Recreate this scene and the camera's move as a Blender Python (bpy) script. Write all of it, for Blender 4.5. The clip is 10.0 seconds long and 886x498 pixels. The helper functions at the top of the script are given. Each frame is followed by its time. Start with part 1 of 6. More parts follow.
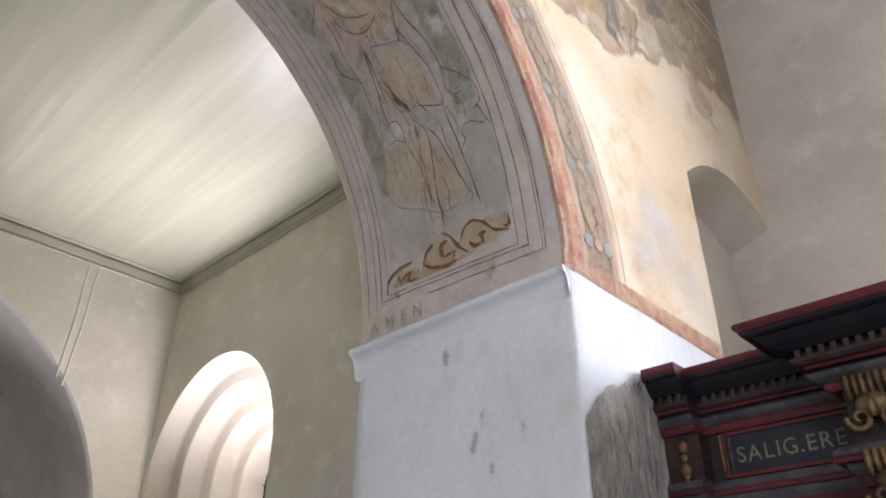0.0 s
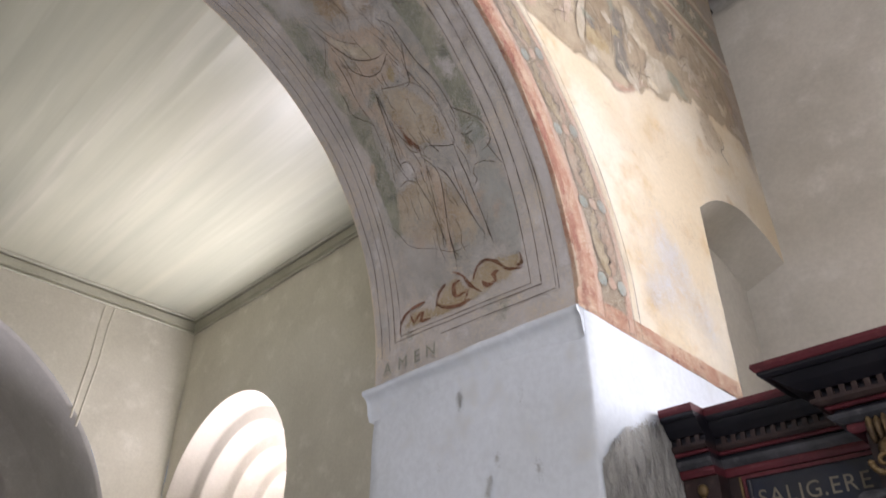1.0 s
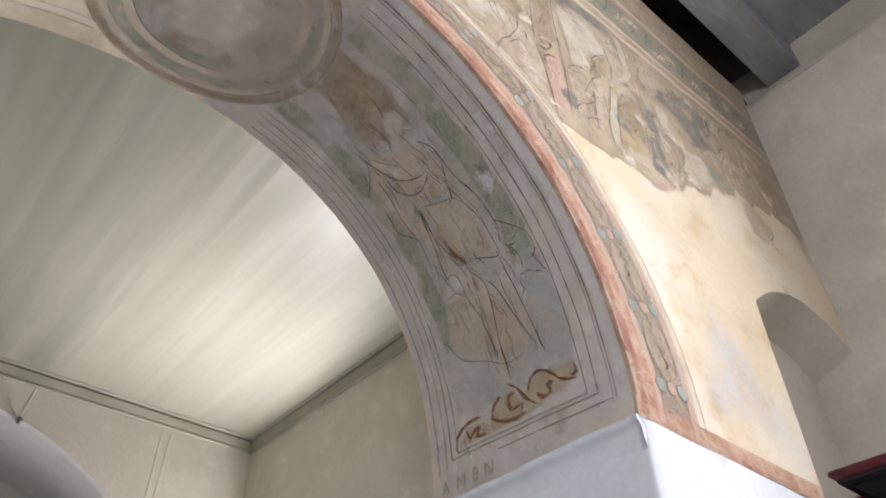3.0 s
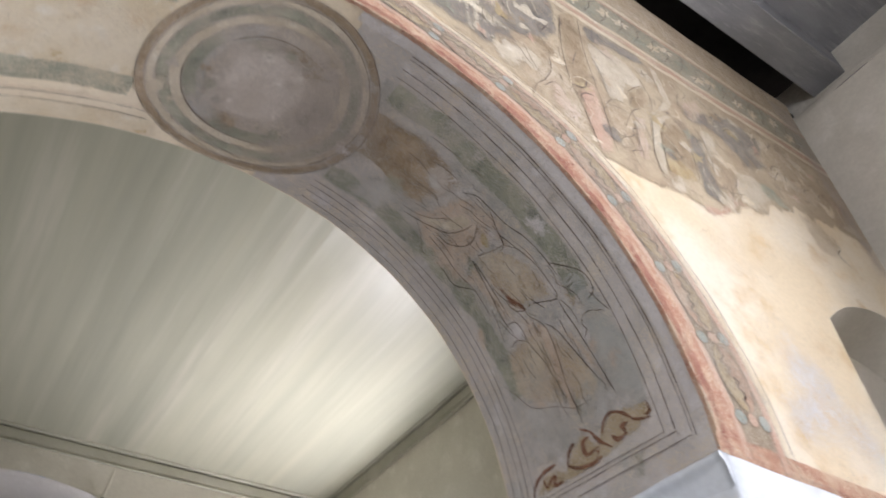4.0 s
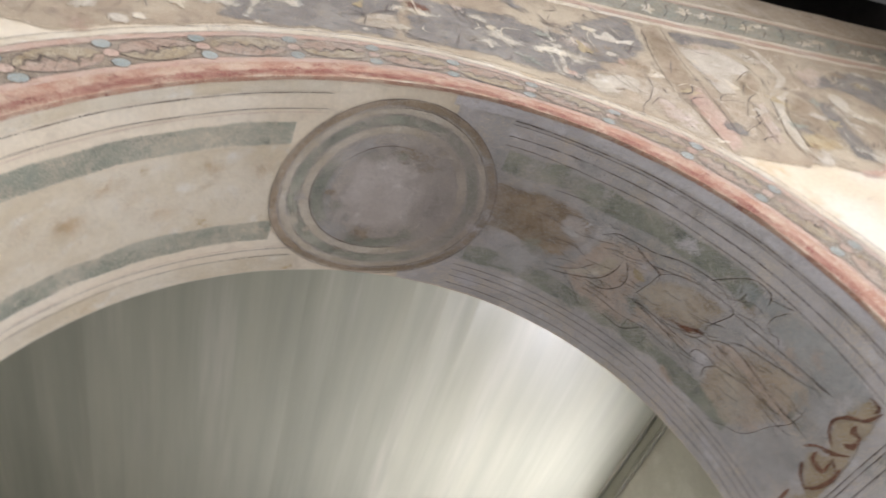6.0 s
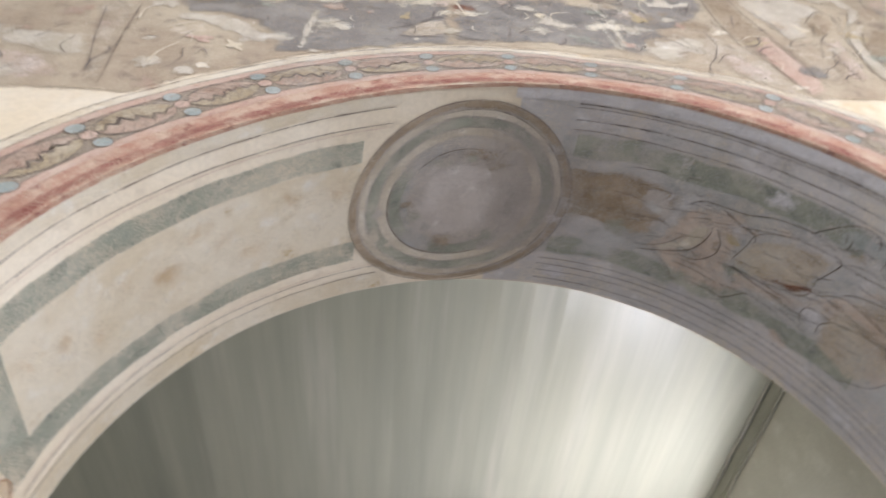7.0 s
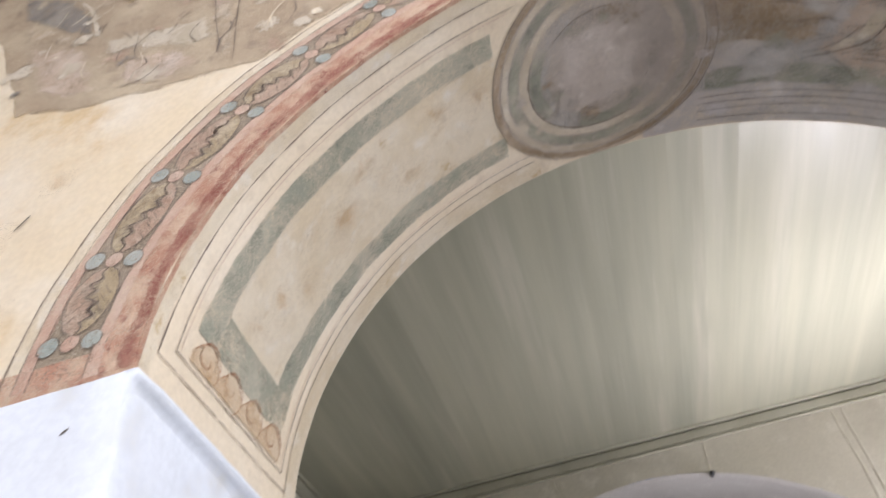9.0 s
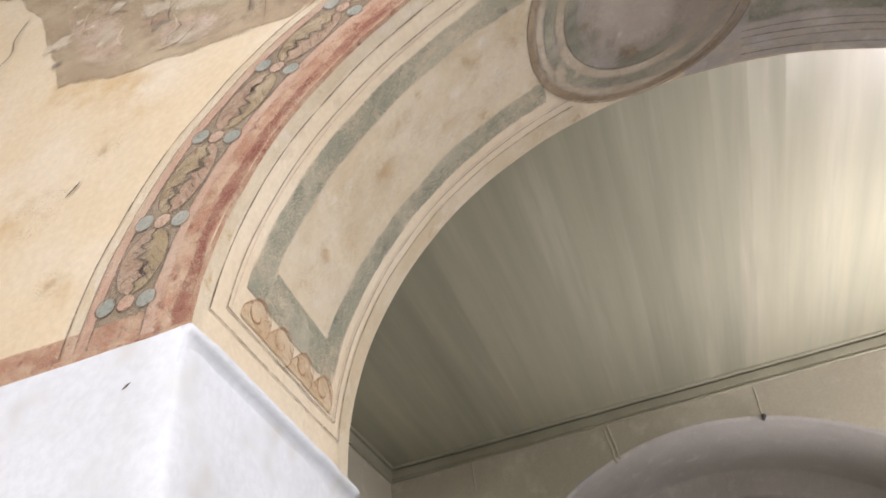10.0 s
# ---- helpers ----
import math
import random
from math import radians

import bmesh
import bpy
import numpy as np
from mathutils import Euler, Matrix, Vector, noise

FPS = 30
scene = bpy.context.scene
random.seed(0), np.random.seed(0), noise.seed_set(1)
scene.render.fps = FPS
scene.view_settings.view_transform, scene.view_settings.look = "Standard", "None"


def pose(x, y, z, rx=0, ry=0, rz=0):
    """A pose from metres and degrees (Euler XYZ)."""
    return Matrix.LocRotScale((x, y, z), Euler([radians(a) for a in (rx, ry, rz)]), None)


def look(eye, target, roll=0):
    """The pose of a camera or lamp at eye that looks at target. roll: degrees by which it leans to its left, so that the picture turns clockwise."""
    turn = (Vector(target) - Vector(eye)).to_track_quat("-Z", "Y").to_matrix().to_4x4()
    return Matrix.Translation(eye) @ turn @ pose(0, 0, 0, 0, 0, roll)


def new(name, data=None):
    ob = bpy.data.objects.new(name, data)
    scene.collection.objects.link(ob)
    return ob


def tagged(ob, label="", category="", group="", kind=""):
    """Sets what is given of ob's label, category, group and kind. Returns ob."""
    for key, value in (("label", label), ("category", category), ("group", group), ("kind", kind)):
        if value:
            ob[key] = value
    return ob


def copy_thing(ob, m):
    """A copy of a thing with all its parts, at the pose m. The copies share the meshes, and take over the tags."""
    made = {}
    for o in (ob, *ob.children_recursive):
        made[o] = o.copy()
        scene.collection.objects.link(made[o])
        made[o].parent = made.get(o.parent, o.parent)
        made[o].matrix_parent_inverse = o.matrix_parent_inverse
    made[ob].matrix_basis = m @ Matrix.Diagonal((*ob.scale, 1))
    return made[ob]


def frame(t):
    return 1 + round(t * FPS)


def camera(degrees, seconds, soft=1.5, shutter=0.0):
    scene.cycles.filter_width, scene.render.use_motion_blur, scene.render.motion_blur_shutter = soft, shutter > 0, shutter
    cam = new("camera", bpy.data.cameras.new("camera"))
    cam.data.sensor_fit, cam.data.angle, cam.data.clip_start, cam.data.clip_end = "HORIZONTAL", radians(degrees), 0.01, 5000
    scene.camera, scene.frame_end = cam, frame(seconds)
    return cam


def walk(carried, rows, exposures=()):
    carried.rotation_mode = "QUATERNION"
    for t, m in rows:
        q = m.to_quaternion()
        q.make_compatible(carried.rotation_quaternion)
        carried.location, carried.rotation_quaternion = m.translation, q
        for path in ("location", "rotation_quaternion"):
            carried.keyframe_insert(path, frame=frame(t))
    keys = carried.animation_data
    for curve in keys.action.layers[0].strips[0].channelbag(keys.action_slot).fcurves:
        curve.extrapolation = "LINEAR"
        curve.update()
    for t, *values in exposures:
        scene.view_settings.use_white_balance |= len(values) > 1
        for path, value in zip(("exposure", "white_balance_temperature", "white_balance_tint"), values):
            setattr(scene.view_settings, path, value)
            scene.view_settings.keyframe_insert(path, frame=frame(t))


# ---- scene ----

# ---------------------------------------------------------------- camera
cam = camera(62.65, 10.0, soft=1.65, shutter=0.75)
ROWS = [
    (0.0, -0.3272, 0.8462, 1.7000, -46.43, 30.12, 0.24),
    (0.5, -0.3303, 0.8369, 1.7095, -45.73, 31.35, 0.35),
    (1.0, -0.3306, 0.8380, 1.7216, -45.18, 32.77, 0.28),
    (1.5, -0.3337, 0.8370, 1.7327, -44.53, 34.51, 0.27),
    (2.0, -0.3400, 0.8252, 1.7429, -43.61, 36.43, 0.20),
    (2.5, -0.3471, 0.8159, 1.7500, -42.33, 38.60, 0.06),
    (4.0, -0.3700, 0.7974, 1.7742, -34.83, 44.23, -2.22),
    (4.5, -0.3847, 0.7918, 1.7899, -31.60, 45.77, -3.82),
    (5.0, -0.4147, 0.7775, 1.8170, -28.27, 46.75, -5.46),
    (5.5, -0.4387, 0.7781, 1.8343, -24.65, 47.97, -7.05),
    (7.0, -0.4776, 0.8045, 1.8364, -11.68, 50.36, -9.89),
    (7.5, -0.4929, 0.7837, 1.8437, -6.18, 49.56, -10.62),
    (8.0, -0.4977, 0.7817, 1.8369, -0.81, 48.40, -10.97),
    (8.5, -0.5063, 0.7823, 1.8338, 4.26, 46.47, -10.60),
    (9.0, -0.5123, 0.8013, 1.8273, 8.48, 44.44, -10.39),
    (9.5, -0.5194, 0.8065, 1.8186, 11.49, 42.67, -9.82),
    (10.0, -0.5199, 0.8149, 1.8111, 13.63, 41.61, -9.21),
]
walk(cam, [(t, pose(x, y, z, 90 + pitch, 0, yaw) @ pose(0, 0, 0, 0, 0, roll)) for t, x, y, z, yaw, pitch, roll in ROWS],
     exposures=[(0.0, 0.01, 6500, 21), (2.5, 0.02, 6450, 20), (5.0, 0.02, 6400, 18), (7.0, 0.06, 6150, 18), (8.5, 0.08, 6200, 20), (9.3, 0.07, 6650, 20), (10.0, 0.03, 7000, 20)])

# ---------------------------------------------------------------- light
world = bpy.data.worlds.new("overcast_sky")
scene.world = world
scene.cycles.transparent_max_bounces = 32
world.use_nodes = True
wn = world.node_tree.nodes
sky = wn.new("ShaderNodeTexSky")
sky.sky_type, sky.sun_disc = "NISHITA", False
sky.sun_elevation, sky.sun_rotation = radians(37), radians(106)
wn["Background"].inputs["Strength"].default_value = 0.12
world.node_tree.links.new(sky.outputs[0], wn["Background"].inputs["Color"])
sun = new("sun", bpy.data.lights.new("sun", "SUN"))
sun.data.energy, sun.data.angle, sun.data.color = 2.5, radians(1.5), (1.0, 0.95, 0.88)
sun.matrix_world = look((12, -3.5, 9.5), (0, 0, 0))


def window_light(name, eye, target, w, h, watts, col):
    """Daylight that enters by a window opening."""
    ob = new(name, bpy.data.lights.new(name, "AREA"))
    ob.data.shape, ob.data.size, ob.data.size_y = "RECTANGLE", w, h
    ob.data.energy, ob.data.color = watts, col
    ob.matrix_world = look(eye, target)
    return ob


DAY = (0.90, 0.955, 1.0)
window_light("daylight_south_nave", (4.0, -1.45, 3.7), (-3, -1.2, 3.3), 1.15, 1.85, 570, DAY)
window_light("daylight_south_nave_west", (3.95, -5.6, 3.7), (-3, -5.3, 3.2), 1.2, 1.9, 90, DAY)
window_light("daylight_north_nave", (-4.1, -2.4, 3.7), (3, -2.0, 3.2), 1.2, 1.9, 205, (0.86, 0.93, 1.0))
window_light("daylight_chancel", (2.80, 6.17, 1.95), (1.85, 5.30, 5.0), 0.6, 0.7, 66, (0.98, 0.975, 1.0)).data.spread = radians(98)
window_light("daylight_chancel_sky", (3.34, 6.17, 2.5), (0.0, 4.9, 2.9), 0.6, 1.4, 27, (0.90, 0.955, 1.0)).data.spread = radians(125)


# ---------------------------------------------------------------- materials
def shader(name, colours, rough=0.9, scales=(1.6, 9.0, 70.0), bump=0.25, metal=0.0, wear=None, stretch=(1, 1, 1), each=0.0, relief=0.004, cover=0.85, mottle=1.35):
    """A worn mineral or painted surface. colours: the main one, its patches and its flecks. wear: (scale, low, high) lets the ground show through."""
    gain = 1.9 if wear else mottle
    colours = [colours[0]] + [tuple(min(0.9, max(0.008, a + (b - a) * gain)) for a, b in zip(colours[0], c)) for c in colours[1:]]
    m = bpy.data.materials.new(name)
    m.use_nodes = True
    nt = m.node_tree
    N, L = nt.nodes, nt.links
    bsdf = N["Principled BSDF"]
    co = N.new("ShaderNodeTexCoord")
    mp = N.new("ShaderNodeMapping")
    mp.inputs["Scale"].default_value = stretch
    L.new(co.outputs["Object"], mp.inputs["Vector"])

    def tex(scale, detail=5.0, roughness=0.6):
        n = N.new("ShaderNodeTexNoise")
        n.inputs["Scale"].default_value, n.inputs["Detail"].default_value, n.inputs["Roughness"].default_value = scale, detail, roughness
        L.new(mp.outputs[0], n.inputs["Vector"])
        return n.outputs["Fac"]

    def ramp(fac, lo, hi, a=0.0, b=1.0):
        n = N.new("ShaderNodeMapRange")
        n.interpolation_type = "SMOOTHSTEP"
        for k, v in zip(("From Min", "From Max", "To Min", "To Max"), (lo, hi, a, b)):
            n.inputs[k].default_value = v
        L.new(fac, n.inputs["Value"])
        return n.outputs[0]

    def mix(fac, a, b, mode="MIX"):
        n = N.new("ShaderNodeMix")
        n.data_type, n.blend_type = "RGBA", mode
        L.new(fac, n.inputs[0])
        for v, s in ((a, n.inputs[6]), (b, n.inputs[7])):
            if isinstance(v, tuple):
                s.default_value = (*v, 1)
            else:
                L.new(v, s)
        return n.outputs[2]

    big, mid, fine = (tex(s) for s in scales)
    col = mix(ramp(big, 0.38, 0.66), colours[0], colours[1])
    if len(colours) > 2:
        col = mix(ramp(mid, 0.52, 0.78), col, colours[2])
    if len(colours) > 3:
        col = mix(ramp(tex(scales[1] * 0.6, 8, 0.7), 0.6, 0.75), col, colours[3])
    g = N.new("ShaderNodeCombineColor")
    v = ramp(fine, 0.3, 0.7, 0.92, 1.0)
    for k in range(3):
        L.new(v, g.inputs[k])
    one = N.new("ShaderNodeValue")
    one.outputs[0].default_value = 1.0
    col = mix(one.outputs[0], col, g.outputs[0], "MULTIPLY")
    if each:
        info = N.new("ShaderNodeObjectInfo")
        g2 = N.new("ShaderNodeCombineColor")
        v2 = ramp(info.outputs["Random"], 0, 1, 1 - each, 1.0)
        for k in range(3):
            L.new(v2, g2.inputs[k])
        col = mix(one.outputs[0], col, g2.outputs[0], "MULTIPLY")
    L.new(col, bsdf.inputs["Base Color"])
    bsdf.inputs["Metallic"].default_value = metal
    bsdf.inputs["Specular IOR Level"].default_value = 0.3
    L.new(ramp(mid, 0.3, 0.7, rough - 0.08, min(1.0, rough + 0.06)), bsdf.inputs["Roughness"])
    if bump:
        b1 = N.new("ShaderNodeBump")
        b1.inputs["Strength"].default_value, b1.inputs["Distance"].default_value = bump, relief * 2.5
        L.new(mid, b1.inputs["Height"])
        b2 = N.new("ShaderNodeBump")
        b2.inputs["Strength"].default_value, b2.inputs["Distance"].default_value = bump, relief * 0.5
        L.new(fine, b2.inputs["Height"])
        L.new(b1.outputs[0], b2.inputs["Normal"])
        L.new(b2.outputs[0], bsdf.inputs["Normal"])
    if wear:
        tr = N.new("ShaderNodeBsdfTransparent")
        ms = N.new("ShaderNodeMixShader")
        at = N.new("ShaderNodeAttribute")
        at.attribute_name = "feather"
        thin = ramp(at.outputs["Fac"], 0.0, 1.0, -0.34, 0.0)
        add = N.new("ShaderNodeMath")
        L.new(tex(wear[0], 8, 0.72), add.inputs[0])
        L.new(thin, add.inputs[1])
        flake = N.new("ShaderNodeMath")
        flake.operation = "SUBTRACT"
        L.new(ramp(add.outputs[0], wear[1] - 0.04, wear[2] + 0.05, 0.0, cover), flake.inputs[0])
        L.new(ramp(tex(330.0, 1.0, 0.5), 0.30, 0.70), flake.inputs[1])
        L.new(ramp(flake.outputs[0], -0.05, 0.05), ms.inputs[0])
        L.new(tr.outputs[0], ms.inputs[1])
        L.new(bsdf.outputs[0], ms.inputs[2])
        L.new(ms.outputs[0], N["Material Output"].inputs["Surface"])
    return m


M = {}
M["lime"] = shader("white_limewash", [(0.75, 0.79, 0.845), (0.70, 0.735, 0.775), (0.65, 0.665, 0.67)], scales=(1.4, 5, 40), bump=0.2)
# rough plaster, its grey deepened by the shadow put into it
M["lime_rough"] = shader("rough_lime_plaster_in_shadow", [(0.42, 0.405, 0.37), (0.35, 0.34, 0.31), (0.27, 0.26, 0.245)], scales=(3, 24, 90), bump=0.9, relief=0.012, wear=(9, 0.12, 0.42), cover=1.0, stretch=(1, 1, 0.45))
M["cream"] = shader("cream_lime_plaster", [(0.71, 0.59, 0.415), (0.74, 0.645, 0.50), (0.64, 0.49, 0.30), (0.70, 0.53, 0.325)], scales=(1.3, 3.4, 40), bump=0.45, mottle=1.6)
M["soffit"] = shader("painted_soffit_plaster", [(0.74, 0.63, 0.47), (0.77, 0.67, 0.52), (0.65, 0.55, 0.41)], scales=(2.2, 8, 55), bump=0.25)
M["chancel"] = shader("pale_chancel_plaster", [(0.69, 0.66, 0.565), (0.63, 0.60, 0.51), (0.74, 0.71, 0.62)], scales=(0.9, 5, 50), bump=0.25, mottle=1.6)
M["nave"] = shader("grey_nave_plaster", [(0.61, 0.57, 0.495), (0.53, 0.495, 0.425), (0.65, 0.61, 0.54)], scales=(0.8, 3.5, 40), bump=0.3, mottle=1.7)
M["apse"] = shader("pale_apse_plaster", [(0.68, 0.66, 0.64), (0.62, 0.60, 0.58), (0.73, 0.71, 0.69)], scales=(1.0, 6, 50), mottle=1.6)
M["boards"] = shader("painted_ceiling_boards", [(0.455, 0.448, 0.345), (0.405, 0.402, 0.312), (0.505, 0.492, 0.39)], rough=0.36, scales=(0.7, 1.6, 5), stretch=(2.4, 0.12, 1), bump=0.12, mottle=2.0)
M["reveal"] = shader("cream_window_reveal", [(0.49, 0.45, 0.385), (0.45, 0.405, 0.335), (0.53, 0.49, 0.425)], scales=(1.5, 7, 60), bump=0.3)
M["cornice"] = shader("painted_cornice_wood", [(0.45, 0.44, 0.35), (0.40, 0.39, 0.305)], rough=0.6, scales=(2, 9, 60), bump=0.1)
M["beam"] = shader("grey_painted_timber", [(0.30, 0.30, 0.31), (0.24, 0.24, 0.25), (0.34, 0.34, 0.34)], rough=0.7, scales=(2, 9, 60), stretch=(0.5, 3, 3))
# near-black: puts the darkness of the roof gap into colour
M["dark"] = shader("attic_gap_darkness", [(0.05, 0.045, 0.045), (0.03, 0.03, 0.03)], scales=(2, 9, 50))
M["floor"] = shader("worn_floor_bricks", [(0.40, 0.385, 0.365), (0.34, 0.33, 0.315), (0.45, 0.435, 0.415)], rough=0.8, scales=(1, 6, 50))


# ---------------------------------------------------------------- building helpers
def part(name, bm, material, parent=None, label="", kind="", smooth=True):
    me = bpy.data.meshes.new(name)
    bm.to_mesh(me)
    bm.free()
    for p in me.polygons:
        p.use_smooth = bool(smooth)
    me.materials.append(material)
    if "feather" not in me.attributes:
        me.attributes.new("feather", "FLOAT", "POINT").data.foreach_set("value", [1.0] * len(me.vertices))
    ob = new(name, me)
    ob.parent = parent
    return tagged(ob, label, kind=kind)


def box(bm, x0, x1, y0, y1, z0, z1, bevel=0.0):
    g = bmesh.ops.create_cube(bm, size=1, matrix=Matrix.Translation(((x0 + x1) / 2, (y0 + y1) / 2, (z0 + z1) / 2)) @ Matrix.Diagonal((x1 - x0, y1 - y0, z1 - z0, 1)))
    if bevel:
        es = {e for v in g["verts"] for e in v.link_edges}
        bmesh.ops.bevel(bm, geom=list(es), offset=bevel, segments=2, affect="EDGES", profile=0.7)


def solid(name, x0, x1, y0, y1, z0, z1, material, parent=None, label="", category="", kind="", bevel=0.0):
    bm = bmesh.new()
    box(bm, x0, x1, y0, y1, z0, z1, bevel)
    ob = part(name, bm, material, parent, label, kind, smooth=False)
    return tagged(ob, category=category)


def grid(bm, f, us, vs, flip=False):
    """A sheet of faces through f(u, v)."""
    rows = [[bm.verts.new(f(u, v)) for v in vs] for u in us]
    for i in range(len(us) - 1):
        for j in range(len(vs) - 1):
            q = (rows[i][j], rows[i + 1][j], rows[i + 1][j + 1], rows[i][j + 1])
            bm.faces.new(q[::-1] if flip else q)
    return rows


def span(a, b, n):
    return [a + (b - a) * k / n for k in range(n + 1)]


def sweep(bm, profile, path):
    """Joins copies of a profile, one for each frame (origin, axis p, axis q) of the path."""
    rings = [[bm.verts.new(o + p * a + q * b) for a, b in profile] for o, p, q in path]
    for r, s in zip(rings, rings[1:]):
        for k in range(len(profile) - 1):
            bm.faces.new((r[k], r[k + 1], s[k + 1], s[k]))
    return rings


# ---------------------------------------------------------------- the chancel arch: its fitted curve
Y0, THICK = 2.0, 1.0
NEAR = (0.039, 2.872, 1.435, 0.033, 0.0055, -0.0346)
FAR = (-0.020, 2.882, 1.466, 0.022, -0.0053, -0.0112)


def arch_at(a, u):
    cx, cz, r, k2, k4, k3 = (n + (f - n) * u for n, f in zip(NEAR, FAR))
    return cx, cz, r + k2 * math.cos(2 * a) + k4 * math.cos(4 * a) + k3 * math.cos(3 * a)


def uneven(p, amount=0.007):
    return amount * noise.noise(Vector(p) * 1.7) + amount * 0.5 * noise.noise(Vector(p) * 5.1)


def on_soffit(deg, u, proud=0.0):
    a = radians(deg)
    cx, cz, r = arch_at(a, u)
    r -= proud + uneven((math.cos(a) * 1.4, u, math.sin(a) * 1.4))
    return Vector((cx + r * math.cos(a), Y0 + THICK * u, cz + r * math.sin(a)))


def on_face(x, z, proud=0.0):
    return Vector((x, Y0 - proud - uneven((x, 9.0, z)), z))


def on_ring(deg, s, proud=0.0):
    a = radians(deg)
    cx, cz, r = arch_at(a, 0.0)
    p = on_face(cx + (r + s) * math.cos(a), cz + (r + s) * math.sin(a), proud)
    if s < 1e-6:
        p = on_soffit(deg, 0.0)
        p.y -= proud
    return p


WEST, EAST_X, TOP = -3.9, 3.74, 6.42
NICHE_X = 2.65


def niche_top(x):
    return 4.15 - 0.55 * ((x - 3.3) / 0.9) ** 2 if x > NICHE_X - 1 else 0


def face_reach(deg):
    """How far the wall reaches from the arch's edge along a ray, up to the niche's line, the other wall or the top."""
    a = radians(deg)
    cx, cz, r = arch_at(a, 0.0)
    c, s = math.cos(a), math.sin(a)
    reach = []
    if c > 1e-6:
        reach.append((NICHE_X - cx) / c)
    if c < -1e-6:
        reach.append((WEST - cx) / c)
    if s > 1e-6:
        reach.append((TOP - cz) / s)
    return min(reach) - r


arch_wall = tagged(new("wall_chancel_arch"), "plastered chancel arch wall with faded wall paintings", "wall", kind="structure")

bm = bmesh.new()
degs = span(-0.02, 180.02, 260)
corner = [math.degrees(math.atan2(TOP - NEAR[1], x - NEAR[0])) for x in (NICHE_X, WEST)]
degs = sorted(degs + corner)
grid(bm, lambda d, k: on_ring(d, max(0.0, face_reach(d) * k ** 1.3)), degs, span(0, 1, 110), flip=True)
xs = span(NICHE_X, EAST_X, 36)
grid(bm, lambda x, k: on_face(x, niche_top(x) + (TOP - niche_top(x)) * k), xs, span(0, 1, 70), flip=True)
face = part("face", bm, M["cream"], arch_wall, "cream plaster with worn patches")

bm = bmesh.new()
grid(bm, lambda d, u: on_soffit(d, u), span(-3.0, 180.3, 264), span(0, 1, 60), flip=True)
soffit = part("soffit", bm, M["soffit"], arch_wall, "painted underside of the round arch")

# chancel side of the wall
bm = bmesh.new()


def back_face(d, k):
    a = radians(d)
    cx, cz, r = arch_at(a, 1.0)
    c, s = math.cos(a), math.sin(a)
    lim = min([v for v in ((2.9 - cx) / c if c > 1e-6 else 99, (-3.2 - cx) / c if c < -1e-6 else 99, (5.6 - cz) / s if s > 1e-6 else 99)])
    p = on_soffit(d, 1.0)
    q = Vector((cx + lim * c, Y0 + THICK, cz + lim * s))
    return p.lerp(q, k)


grid(bm, back_face, span(0, 180, 120), span(0, 1, 6))
part("back_face", bm, M["chancel"], arch_wall)


# piers with their slightly projecting imposts
def pier(side, name):
    bm = bmesh.new()
    x_in = 1.478 if side > 0 else -1.470
    x_far = 1.440 if side > 0 else -1.508
    x_out = NICHE_X if side > 0 else WEST
    ztop = 2.845 if side > 0 else 2.918

    def f(k, z):
        # goes round: from the wall's outer end along the face, round the soft corner, through the arch
        pts = [(x_out, Y0 - 0.003), (x_in + side * 0.012, Y0 - 0.0065), (x_in + side * 0.003, Y0 + 0.002), (x_in, Y0 + 0.018), (x_far, Y0 + THICK - 0.02), (x_far + side * 0.02, Y0 + THICK), (x_out if side > 0 else -3.2, Y0 + THICK)]
        i = min(int(k), len(pts) - 2)
        t = k - i
        x = pts[i][0] + (pts[i + 1][0] - pts[i][0]) * t
        y = pts[i][1] + (pts[i + 1][1] - pts[i][1]) * t
        w = uneven((x, y, z), 0.010) + 0.004 * noise.noise(Vector((x * 9, y * 9, z * 9)))
        if y < Y0 + 0.02 and i == 0:
            return Vector((x, Y0 - 0.0015 - 0.005 * t - uneven((x, 9.0, z)) - 0.003 * noise.noise((x * 5, z * 5, 2.0)) ** 2, z))
        batter = (ztop - z) * 0.012
        return Vector((x + side * (batter + w), y, z))

    ks = span(0, 1, 24)[:-1] + span(1, 3, 4)[:-1] + span(3, 4, 22)[:-1] + span(4, 6, 8)
    zs = span(0, 2.0, 12)[:-1] + span(2.0, ztop, 24)
    grid(bm, f, ks, zs, flip=side < 0)
    return part(name, bm, M["lime"], arch_wall, "white limewashed pier below the impost")


pier(1, "pier")
pier(-1, "pier")


